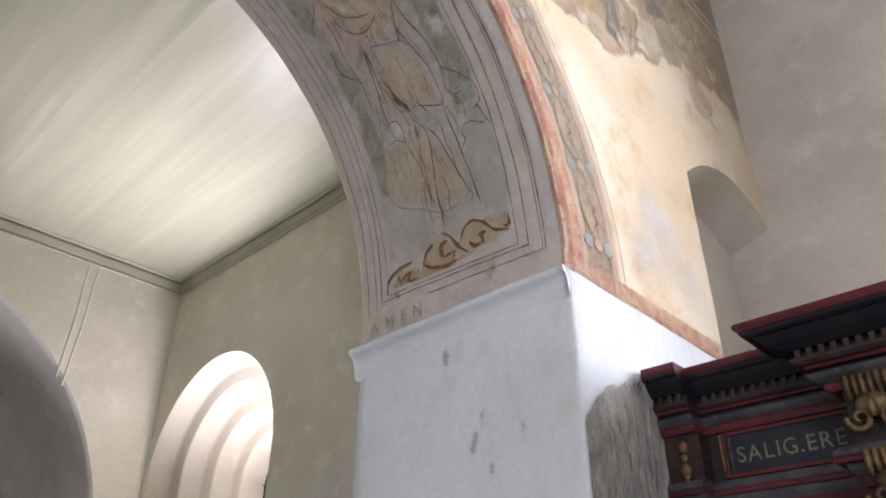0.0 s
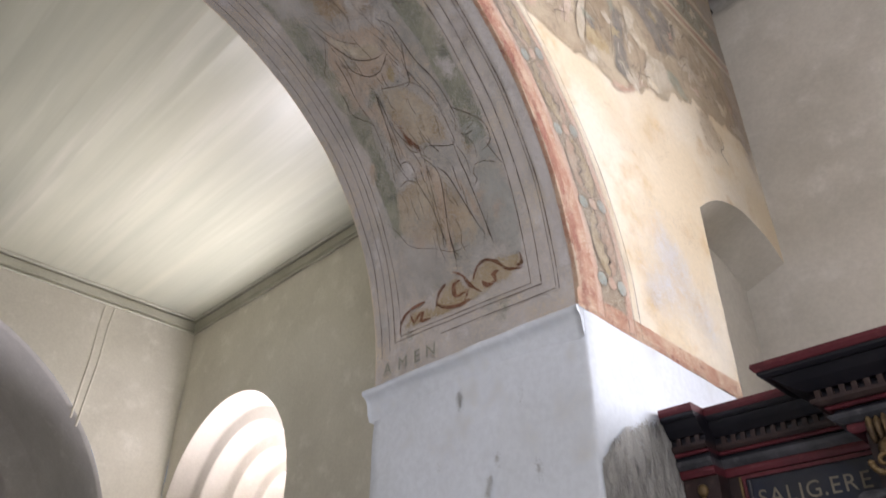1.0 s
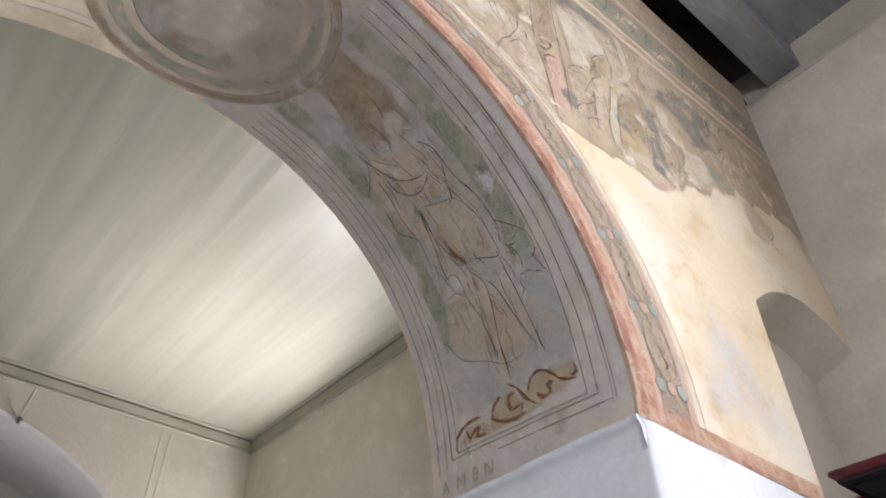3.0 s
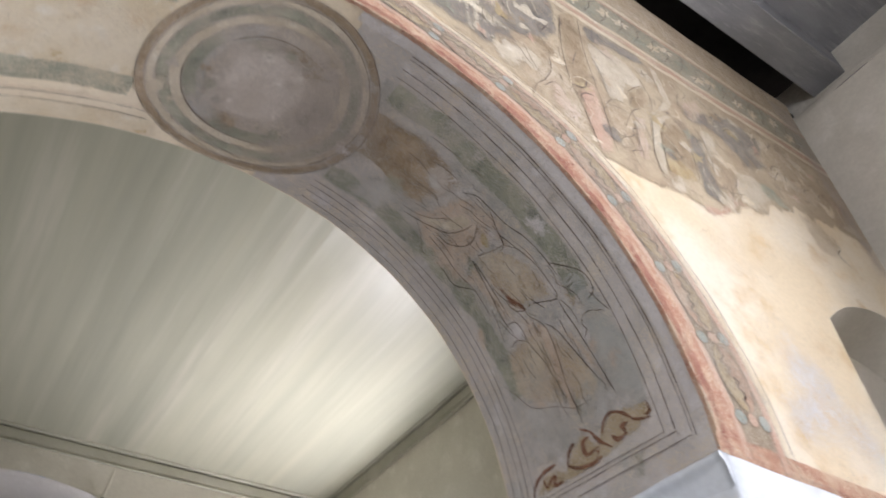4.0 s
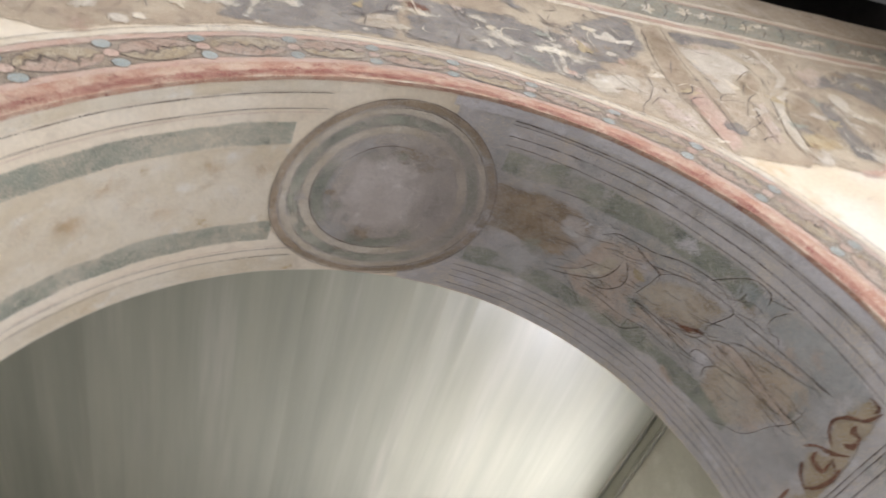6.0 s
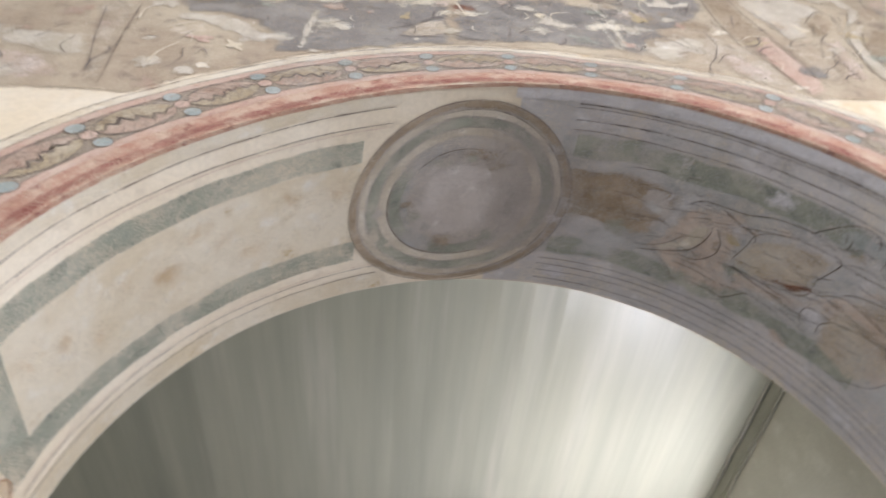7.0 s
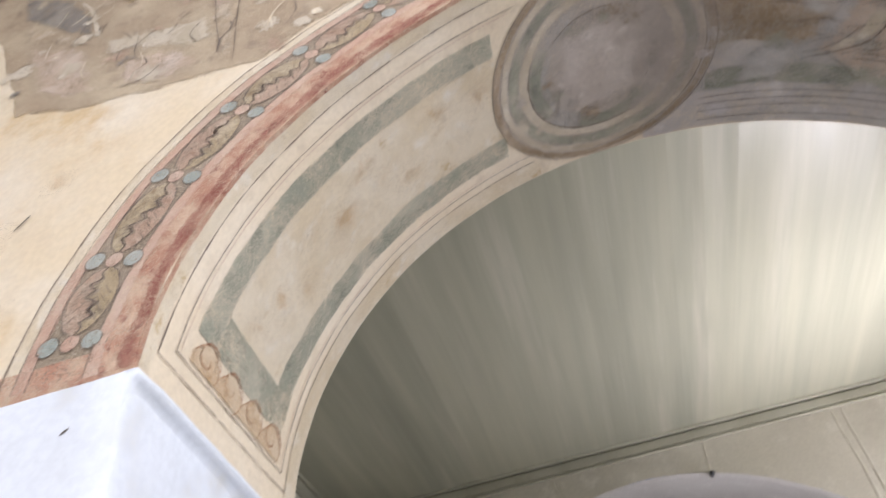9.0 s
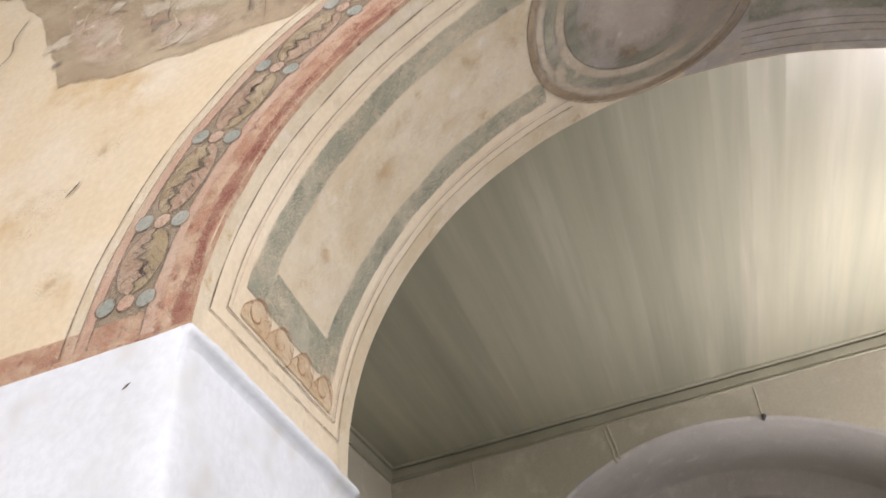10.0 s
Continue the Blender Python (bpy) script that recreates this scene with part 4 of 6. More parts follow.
patch("painted_patch", pt((27, 0.305), (24.7, 0.182), (18.9, 0.15), (13.1, 0.163), (11.5, 0.216), (13.4, 0.306), (17.4, 0.327), (22.2, 0.338)), soff, P["blue"], arch_wall, proud=0.0052, rag=0.012, seed=40.5, fade=0.04)
patch("painted_patch", pt((33.7, 0.324), (34, 0.241), (30.9, 0.194), (28.9, 0.207), (25.4, 0.19), (27.3, 0.29), (30.8, 0.306)), soff, P["blue"], arch_wall, proud=0.005, rag=0.012, seed=43.2, fade=0.03)
patch("painted_patch", pt((45.1, 0.787), (42.9, 0.709), (38.2, 0.691), (35.2, 0.682), (33, 0.728), (36.5, 0.755), (40.4, 0.802)), soff, P["slate"], arch_wall, proud=0.0044, rag=0.014, seed=45.9, fade=0.05)
patch("painted_patch", pt((55.5, 0.238), (50.9, 0.224), (47.2, 0.201), (42.2, 0.201), (37.3, 0.217), (38.5, 0.258), (43.8, 0.296), (47.8, 0.311), (51.5, 0.291)), soff, P["slate"], arch_wall, proud=0.0044, rag=0.014, seed=48.6, fade=0.05)
patch("painted_patch", pt((58.4, 0.783), (56, 0.707), (51.7, 0.774), (49.1, 0.771), (50.3, 0.828), (55.4, 0.856)), soff, P["slate"], arch_wall, proud=0.0044, rag=0.014, seed=51.3, fade=0.05)
patch("painted_patch", pt((35.9, 0.765), (33.9, 0.702), (29.8, 0.722), (26.5, 0.775), (30, 0.797)), soff, P["green"], arch_wall, proud=0.0046, rag=0.01, seed=54, fade=0.04)
line("painted_line", pt((59.8, 0.679), (57.2, 0.663), (54.4, 0.638), (51.9, 0.605), (50.6, 0.563), (49.8, 0.508), (49.7, 0.457)), 0.006, soff, P["line"], arch_wall, proud=0.0085)
line("painted_line", pt((53.7, 0.636), (50.4, 0.639), (48, 0.582), (47.8, 0.517), (49.4, 0.446)), 0.005, soff, P["line"], arch_wall, proud=0.0085)
line("painted_line", pt((60.7, 0.656), (57.9, 0.642), (55.2, 0.601), (53.2, 0.54)), 0.005, soff, P["line_thin"], arch_wall, proud=0.0085)
line("painted_line", pt((57.2, 0.661), (54.8, 0.704), (52.4, 0.768), (51.2, 0.762)), 0.005, soff, P["line"], arch_wall, proud=0.0085)
line("painted_line", pt((49.5, 0.751), (46.7, 0.754), (44.5, 0.76), (42.8, 0.728), (41.3, 0.689), (38.2, 0.691), (35.6, 0.696)), 0.005, soff, P["line"], arch_wall, proud=0.0085)
line("painted_line", pt((53.3, 0.682), (49.8, 0.688), (45.6, 0.702), (40.5, 0.681)), 0.005, soff, P["line"], arch_wall, proud=0.0085)
line("painted_line", pt((53.1, 0.658), (50.3, 0.659), (47, 0.674)), 0.004, soff, P["line_thin"], arch_wall, proud=0.0085)
line("painted_line", pt((47.1, 0.607), (45.4, 0.599), (42.6, 0.614), (38.7, 0.631), (34.2, 0.648), (31.2, 0.635)), 0.006, soff, P["line"], arch_wall, proud=0.0085)
line("painted_line", pt((45.3, 0.594), (42.4, 0.601), (37.7, 0.611), (33.9, 0.614)), 0.005, soff, P["line"], arch_wall, proud=0.0085)
line("painted_line", pt((54.7, 0.402), (52.7, 0.362), (49.9, 0.356), (46, 0.35), (42.3, 0.321), (38.4, 0.307), (34.3, 0.303)), 0.006, soff, P["line"], arch_wall, proud=0.0085)
line("painted_line", pt((49.5, 0.363), (46.6, 0.398), (43.6, 0.426), (43.4, 0.457)), 0.005, soff, P["line"], arch_wall, proud=0.0085)
line("painted_line", pt((43.7, 0.425), (41.5, 0.382), (38, 0.36), (34.2, 0.353), (31.5, 0.365), (33.4, 0.491), (32.3, 0.516), (31, 0.488)), 0.005, soff, P["line"], arch_wall, proud=0.0085)
line("painted_line", pt((45.3, 0.565), (44.2, 0.483), (43.7, 0.419)), 0.005, soff, P["line_thin"], arch_wall, proud=0.0085)
line("painted_line", pt((37, 0.313), (34.8, 0.253), (32.2, 0.201), (29.6, 0.196), (28.6, 0.216), (28.4, 0.247)), 0.006, soff, P["line"], arch_wall, proud=0.0085)
line("painted_line", pt((34, 0.331), (32, 0.306), (31.8, 0.259)), 0.004, soff, P["line_thin"], arch_wall, proud=0.0085)
line("painted_line", pt((31.6, 0.296), (29.7, 0.275), (27.7, 0.285)), 0.004, soff, P["line_thin"], arch_wall, proud=0.0085)
line("painted_line", pt((29.2, 0.223), (26.3, 0.2), (25, 0.184)), 0.005, soff, P["line"], arch_wall, proud=0.0085)
line("painted_line", pt((34.3, 0.254), (33, 0.242), (32.4, 0.287)), 0.004, soff, P["line_thin"], arch_wall, proud=0.0085)
line("painted_line", pt((26.8, 0.307), (26.8, 0.266), (25.5, 0.209)), 0.006, soff, P["line"], arch_wall, proud=0.0085)
line("painted_line", pt((26.6, 0.304), (25.7, 0.322), (24.6, 0.313), (23.5, 0.341)), 0.005, soff, P["line"], arch_wall, proud=0.0085)
line("painted_line", pt((36.8, 0.672), (34.3, 0.681), (30.9, 0.703)), 0.005, soff, P["line_thin"], arch_wall, proud=0.0085)
line("painted_line", pt((32, 0.685), (32.9, 0.649), (32.6, 0.601), (30.5, 0.589), (28, 0.592), (24.6, 0.565), (20.9, 0.552), (17.1, 0.534)), 0.005, soff, P["line"], arch_wall, proud=0.0085)
line("painted_line", pt((32, 0.527), (29.1, 0.482), (25.7, 0.484), (22, 0.502), (19.2, 0.511), (15.3, 0.504), (12.2, 0.502)), 0.006, soff, P["line"], arch_wall, proud=0.0085)
line("painted_line", pt((29.5, 0.477), (27.4, 0.44), (22.3, 0.402), (17.1, 0.358)), 0.006, soff, P["line"], arch_wall, proud=0.0085)
line("painted_line", pt((29.5, 0.368), (26.3, 0.354), (23.3, 0.347), (18.7, 0.331), (16.1, 0.32), (13.6, 0.31)), 0.006, soff, P["line"], arch_wall, proud=0.0085)
line("painted_line", pt((32.2, 0.521), (26.6, 0.537), (21.7, 0.542), (16, 0.55)), 0.004, soff, P["line_thin"], arch_wall, proud=0.0085)
line("painted_line", pt((29.5, 0.683), (29.9, 0.637), (28.6, 0.593)), 0.005, soff, P["line_thin"], arch_wall, proud=0.0085)
line("painted_line", pt((57.8, 0.501), (56.6, 0.522), (55.2, 0.53)), 0.004, soff, P["line_thin"], arch_wall, proud=0.0085)
line("painted_line", pt((59.4, 0.561), (58.1, 0.579), (57.3, 0.579)), 0.004, soff, P["line_thin"], arch_wall, proud=0.0085)
line("painted_line", pt((36.2, 0.584), (34.2, 0.573), (33, 0.53)), 0.004, soff, P["line_thin"], arch_wall, proud=0.0085)
line("painted_line", pt((43.5, 0.379), (40.2, 0.356), (36.2, 0.349)), 0.004, soff, P["line_thin"], arch_wall, proud=0.0085)
line("painted_line", pt((24.9, 0.813), (22.5, 0.769), (19.2, 0.713), (17.2, 0.598), (15.3, 0.504), (15.4, 0.4)), 0.004, soff, P["line_thin"], arch_wall, proud=0.0085)
line("painted_line", pt((5.7, 0.842), (7.9, 0.824), (9.1, 0.771), (9.3, 0.687)), 0.0154, soff, P["rust"], arch_wall, proud=0.0085)
line("painted_line", pt((8.2, 0.774), (6.8, 0.758), (7.6, 0.727), (7.7, 0.699), (6.5, 0.718), (6.3, 0.665)), 0.0196, soff, P["rust"], arch_wall, proud=0.0085)
line("painted_line", pt((7.7, 0.631), (9.7, 0.61), (10.8, 0.569)), 0.0168, soff, P["rust"], arch_wall, proud=0.0085)
line("painted_line", pt((10.4, 0.494), (10.1, 0.531), (8.1, 0.527), (8.2, 0.466), (6.9, 0.486)), 0.0224, soff, P["rust"], arch_wall, proud=0.0085)
line("painted_line", pt((12.2, 0.529), (11, 0.485), (8.9, 0.451), (7.1, 0.4)), 0.0168, soff, P["rust"], arch_wall, proud=0.0085)
line("painted_line", pt((8.2, 0.629), (7.1, 0.59), (6.5, 0.519), (6.7, 0.458)), 0.0168, soff, P["rust"], arch_wall, proud=0.0085)
line("painted_line", pt((9.4, 0.435), (11.1, 0.412), (11.8, 0.366), (10.8, 0.316), (9, 0.273), (8.2, 0.209)), 0.0168, soff, P["rust"], arch_wall, proud=0.0085)
line("painted_line", pt((8.8, 0.393), (7.7, 0.371), (8, 0.328), (9.1, 0.339), (9.2, 0.309)), 0.0224, soff, P["rust"], arch_wall, proud=0.0085)
line("painted_line", pt((10.6, 0.205), (8.9, 0.205), (9, 0.23)), 0.0196, soff, P["rust"], arch_wall, proud=0.0085)
patch("painted_patch", pt((5.7, 0.842), (8.9, 0.778), (8.3, 0.647), (10.4, 0.593), (12, 0.521), (9.5, 0.469), (11.4, 0.407), (12.1, 0.347), (10.9, 0.209), (8.8, 0.18), (7.3, 0.281), (6.7, 0.391), (5.9, 0.478), (5.8, 0.685)), soff, P["ochre_worn"], arch_wall, proud=0.0052, rag=0.008, seed=56.7, fade=0.02)
for d0, d1, v0, v1, tone, note in ((30, 74, 0.195, 0.300, "slate", "slate border of the painted scene"), (22, 74, 0.715, 0.800, "slate", "slate border of the painted scene"), (61, 73.5, 0.36, 0.60, "brown", "umber ground of the painted scene")):
    band("painted_band", soff, arc(d0), arc(d1), v0, v1, P[tone], arch_wall, note, proud=0.0040, wob=0.03, rows=6)
rng = random.Random(23)
# worn spots over the painted scene and the roundel
for k in range(95):
    d, u, r = rng.uniform(2, 78), rng.uniform(0.03, 0.97), rng.uniform(0.018, 0.055)
    edge = u < 0.2 or u > 0.8
    tone = rng.choice(("lilac", "pale", "wash", "slate_thin")) if edge else rng.choice(("pale", "pale", "slate", "blue", "lilac", "green", "slate_thin", "brown", "rose"))
    patch("worn_spot", [(arc(d) + r * 1.5 * math.cos(t), u + r * math.sin(t)) for t in span(0, 5.8, 9)], soff, P[tone], arch_wall, proud=0.0038 + 0.0002 * (k % 12), rag=r * 0.9, seed=k * 1.3 + 200, fade=r * 1.1)
bm = bmesh.new()
for k in range(70):
    d, u, q = rng.uniform(14, 62), rng.gauss(0.50, 0.11), rng.uniform(0.05, 0.16)
    lean, bow = rng.gauss(0.10, 0.14), rng.uniform(-0.015, 0.015)
    stroke(bm, [(arc(d), u), (arc(d) + q * 0.5, u + q * lean * 0.5 + bow), (arc(d) + q, u + q * lean)], rng.uniform(0.0025, 0.0045), soff, 0.0086)
part("painted_strokes", bm, P["line_thin"], arch_wall, "fine brown brush strokes", "stuff")
for k in range(22):
    t0, q, r = rng.uniform(0, 6.28), rng.uniform(0.14, 0.40), rng.uniform(0.02, 0.05)
    x0, u0 = polar(q, t0)
    patch("worn_spot", [(x0 + r * 1.3 * math.cos(t), u0 + r * math.sin(t)) for t in span(0, 5.8, 9)], soff, P[rng.choice(("slate", "slate", "beige", "cream", "grey", "brown"))], arch_wall, proud=0.0060 + 0.0002 * (k % 8), rag=r * 0.9, seed=k * 1.7 + 400, fade=r * 1.1)
# thin grey mauve layer that dulls the right half of the roundel
patch("painted_patch", [polar(0.58 - 0.12 * abs(t - 3.3), t) for t in span(2.0, 4.7, 24)] + [polar(0.16, 4.4), polar(0.16, 2.3)], soff, P["veil_dense"], arch_wall, "grey mauve veil over half the roundel", proud=0.0085, rag=0.03, seed=31, fade=0.12)
band("painted_band", soff, arc(6), arc(85), 0.014, 0.060, P["lilac"], arch_wall, "white outer margin tinted lilac for its shade", proud=0.0030)
band("painted_band", ring_map, arc(8), arc(118), ring_s(0.50), ring_s(1.72), P["veil_thin"], arch_wall, "grime over the leaf border", proud=0.0095, wob=0.02)


def lettering(text, size, m, mat, parent, name="letter", spread=1.0):
    """Each letter of a text as its own thin mesh."""
    x = 0.0
    for ch in text:
        cu = bpy.data.curves.new("letter", "FONT")
        cu.body, cu.size, cu.extrude = ch, size, 0.0008
        ob = bpy.data.objects.new("letter", cu)
        scene.collection.objects.link(ob)
        bpy.context.view_layer.update()
        me = bpy.data.meshes.new_from_object(ob.evaluated_get(bpy.context.evaluated_depsgraph_get()))
        w = max((v.co.x for v in me.vertices), default=size * 0.3)
        bpy.data.objects.remove(ob)
        if ch != " ":
            me.materials.clear()
            me.materials.append(mat)
            me.attributes.new("feather", "FLOAT", "POINT").data.foreach_set("value", [1.0] * len(me.vertices))
            out = new(name, me)
            out.matrix_world = m @ Matrix.Translation((x, 0, 0))
            out.parent = parent
        x += (w + size * 0.16) * spread if ch != " " else size * 0.4


def text_frame(x, y, z, slope=0.0):
    """Text that faces west along the plan's x axis and reads towards smaller y."""
    return Matrix.Translation((x, y, z)) @ Matrix(((0, 0, -1, 0), (-1, 0, 0, 0), (slope, 1, 0, 0), (0, 0, 0, 1)))


lettering("AMEN", 0.074, text_frame(1.4335, 2.925, 2.866, 0.02), P["slate"], arch_wall, "letter", 1.4)

# ---------------------------------------------------------------- wall painting: remains above the arch
LOW = ((-3.95, 5.9), (-2.75, 5.4), (-2.60, 5.18), (-2.36, 4.69), (-2.235, 4.36), (-1.99, 4.26), (-1.76, 4.225), (-1.5, 4.175), (-1.2, 4.165), (1.27, 4.165), (1.5, 4.172), (1.67, 4.187), (1.82, 4.22), (2.02, 4.205), (2.14, 4.33), (2.41, 4.44), (2.62, 4.58), (2.86, 4.72), (3.1, 4.80), (3.8, 4.85))


def paint_low(x):
    z = float(np.interp(x, [p[0] for p in LOW], [p[1] for p in LOW]))
    rag = (0.05 if x < -2.2 else 0.012) if x < 0 else (0.02 if x < 2.1 else 0.075)
    z += rag * noise.noise((x * 7, 0, 3)) + rag * 0.8 * noise.noise((x * 19, 0, 8))
    c = x - NEAR[0]
    a = math.acos(max(-1, min(1, c / 1.76)))
    reach = arch_at(a, 0.0)[2] + 1.82 * ring_mid(math.degrees(a))
    return max(z, NEAR[1] + math.sqrt(reach * reach - c * c)) if abs(c) < reach else z


bm = bmesh.new()
soft = bm.verts.layers.float.new("feather")
ks = [0, 0.006, 0.014, 0.025] + span(0.04, 1, 100)
for row in grid(bm, lambda x, k: on_face(x, paint_low(x) + (TOP - 0.01 - paint_low(x)) * k, 0.0022), span(WEST, EAST_X - 0.01, 320), ks):
    for v, k in zip(row, ks):
        v[soft] = min(1.0, 0.15 + k * 34)
part("painted_ground", bm, P["ground"], arch_wall, "worn grey and tan remains of a wall painting")


def frieze_z(x):
    return 5.545 + 0.03 * (x - 1.2) if x > 1.2 else 5.545


for dz, w, mat, h in ((-0.075, 0.045, "white", 0.0045), (-0.03, 0.055, "pink", 0.0055), (0.025, 0.04, "white", 0.0045), (0.065, 0.30, "green", 0.0035), (0.365, 0.03, "pink", 0.0055), (0.395, 0.05, "white", 0.0045), (0.445, 0.35, "tan", 0.0035)):
    band("painted_band", face_map, -1.0, EAST_X - 0.01, lambda x: frieze_z(x) + dz, lambda x: frieze_z(x) + dz + w, P[mat], arch_wall, "stripe of the painted frieze", proud=h, wob=0.012)
rng = random.Random(11)


def leaf(bm, x, z, r, turn, fmap, proud, lobes=5):
    pts = []
    for k in range(26):
        t = 2 * math.pi * k / 26
        q = r * (0.72 + 0.28 * math.cos(lobes * t))
        px, pz = q * 1.5 * math.cos(t), q * 0.75 * math.sin(t)
        pts.append((x + px * math.cos(turn) - pz * math.sin(turn), z + px * math.sin(turn) + pz * math.cos(turn)))
    fill(bm, pts, fmap, proud)


for k in range(34):
    x = -0.8 + k * 0.132
    bm = bmesh.new()
    leaf(bm, x, frieze_z(x) + 0.215 + 0.06 * math.sin(k * 1.7), 0.062, rng.uniform(0.3, 1.2), face_map, 0.0055)
    part("painted_leaf", bm, P["white" if k % 3 else "slate"], arch_wall)
    bm = bmesh.new()
    stroke(bm, [(x - 0.06, frieze_z(x) + 0.10), (x, frieze_z(x) + 0.20), (x + 0.02, frieze_z(x) + 0.29), (x + 0.07, frieze_z(x) + 0.33)], 0.008, face_map, 0.0065)
    part("painted_line", bm, P["line_thin"], arch_wall)
# remains of the old scene above the arch: worn patches and brush lines
patch("painted_patch", [(0.565, 4.994), (1.194, 5.557), (1.263, 5.398), (1.218, 5.059), (1.124, 4.936), (0.974, 4.84), (0.81, 4.679), (0.76, 4.534), (0.691, 4.549), (0.591, 4.684)], face_map, P["stone"], arch_wall, proud=0.004, rag=0.02, seed=59.4, fade=0.05)
patch("painted_patch", [(0.635, 5.063), (0.683, 4.87), (0.653, 4.618), (0.704, 4.612), (0.712, 4.728), (0.702, 4.877), (0.68, 5.107)], face_map, P["cream"], arch_wall, proud=0.0062, rag=0.006, seed=62.1, fade=0.015)
patch("painted_patch", [(0.923, 5.172), (0.968, 5.153), (1.049, 5.227), (1.067, 5.136), (1.18, 5.176), (1.157, 5.098), (1.067, 5.078), (0.989, 5.078), (0.935, 5.076)], face_map, P["cream"], arch_wall, proud=0.006, rag=0.01, seed=64.8, fade=0.015)
patch("painted_patch", [(0.733, 5.123), (0.768, 5.097), (0.799, 5.032), (0.845, 5.04), (0.805, 4.981), (0.754, 4.98)], face_map, P["cream"], arch_wall, proud=0.006, rag=0.01, seed=67.5, fade=0.015)
patch("painted_patch", [(0.808, 4.668), (0.973, 4.834), (1.122, 4.93), (1.219, 4.906), (1.21, 4.696), (1.28, 4.535), (1.285, 4.363), (1.288, 4.199), (1.208, 4.214), (1.108, 4.291), (1.018, 4.42), (0.886, 4.502), (0.77, 4.542)], face_map, P["tan"], arch_wall, proud=0.0048, rag=0.012, seed=70.2, fade=0.04)
patch("painted_patch", [(0.821, 4.699), (0.885, 4.681), (0.987, 4.732), (1.073, 4.691), (1.014, 4.552), (0.927, 4.57), (0.834, 4.545), (0.792, 4.578)], face_map, P["cream"], arch_wall, proud=0.0056, rag=0.012, seed=72.9, fade=0.03)
patch("painted_patch", [(1.041, 4.535), (1.119, 4.605), (1.181, 4.534), (1.206, 4.418), (1.149, 4.339), (1.072, 4.392)], face_map, P["rose"], arch_wall, proud=0.0056, rag=0.012, seed=75.6, fade=0.03)
patch("painted_patch", [(1.263, 5.398), (1.409, 5.504), (1.404, 5.26), (1.387, 4.995), (1.395, 4.812), (1.264, 4.649), (1.211, 4.786), (1.241, 5.147)], face_map, P["brown"], arch_wall, proud=0.0058, rag=0.005, seed=78.3, fade=0.03)
patch("painted_patch", [(1.264, 4.649), (1.395, 4.812), (1.409, 4.665), (1.42, 4.498), (1.402, 4.251), (1.294, 4.18), (1.266, 4.364)], face_map, P["pink"], arch_wall, proud=0.0058, rag=0.005, seed=81, fade=0.04)
patch("painted_patch", [(1.441, 5.442), (1.628, 5.488), (1.883, 5.507), (1.947, 5.418), (1.827, 5.338), (1.667, 5.344), (1.455, 5.255)], face_map, P["stone"], arch_wall, proud=0.0044, rag=0.014, seed=83.7, fade=0.04)
patch("painted_patch", [(1.423, 5.276), (1.533, 5.259), (1.668, 5.321), (1.773, 5.272), (1.851, 5.101), (1.756, 5.032), (1.68, 5.009), (1.6, 4.787), (1.495, 4.725), (1.458, 4.838), (1.431, 5.051)], face_map, P["cream"], arch_wall, proud=0.005, rag=0.014, seed=86.4, fade=0.04)
patch("painted_patch", [(1.419, 4.7), (1.605, 4.781), (1.561, 4.516), (1.512, 4.276), (1.432, 4.285), (1.43, 4.486)], face_map, P["tan"], arch_wall, proud=0.0048, rag=0.014, seed=89.1, fade=0.04)
patch("painted_patch", [(1.666, 4.967), (1.813, 5.107), (1.82, 4.949), (1.726, 4.813), (1.625, 4.774)], face_map, P["brown"], arch_wall, proud=0.0056, rag=0.01, seed=91.8, fade=0.03)
patch("painted_patch", [(1.621, 4.718), (1.728, 4.755), (1.688, 4.542), (1.646, 4.353), (1.536, 4.306), (1.587, 4.533)], face_map, P["rose"], arch_wall, proud=0.0054, rag=0.012, seed=94.5, fade=0.03)
patch("painted_patch", [(1.953, 5.436), (2.017, 5.448), (2.037, 5.293), (2.043, 5.126), (1.991, 5.024), (1.862, 4.895), (1.792, 4.788), (1.762, 4.807), (1.899, 4.993), (1.965, 5.104)], face_map, P["cream"], arch_wall, proud=0.0064, rag=0.005, seed=97.2, fade=0.015)
patch("painted_patch", [(1.753, 4.762), (1.904, 4.923), (2.006, 4.981), (1.883, 4.828), (1.804, 4.66), (1.774, 4.488), (1.746, 4.312), (1.684, 4.309), (1.687, 4.453), (1.727, 4.622)], face_map, P["cream"], arch_wall, proud=0.0062, rag=0.006, seed=99.9, fade=0.02)
patch("painted_patch", [(1.803, 4.698), (1.975, 4.903), (2.034, 4.815), (2.012, 4.565), (1.989, 4.438), (1.864, 4.479), (1.765, 4.465)], face_map, P["brown"], arch_wall, proud=0.0056, rag=0.008, seed=102.6, fade=0.03)
patch("painted_patch", [(1.765, 4.465), (1.885, 4.514), (1.965, 4.477), (1.971, 4.407), (1.813, 4.341), (1.74, 4.366)], face_map, P["ochre"], arch_wall, proud=0.0062, rag=0.006, seed=105.3, fade=0.02)
patch("painted_patch", [(2.058, 4.891), (2.213, 4.928), (2.159, 4.65), (2.177, 4.429), (2.111, 4.312), (1.982, 4.35), (2, 4.505)], face_map, P["stone"], arch_wall, proud=0.0046, rag=0.012, seed=108, fade=0.04)
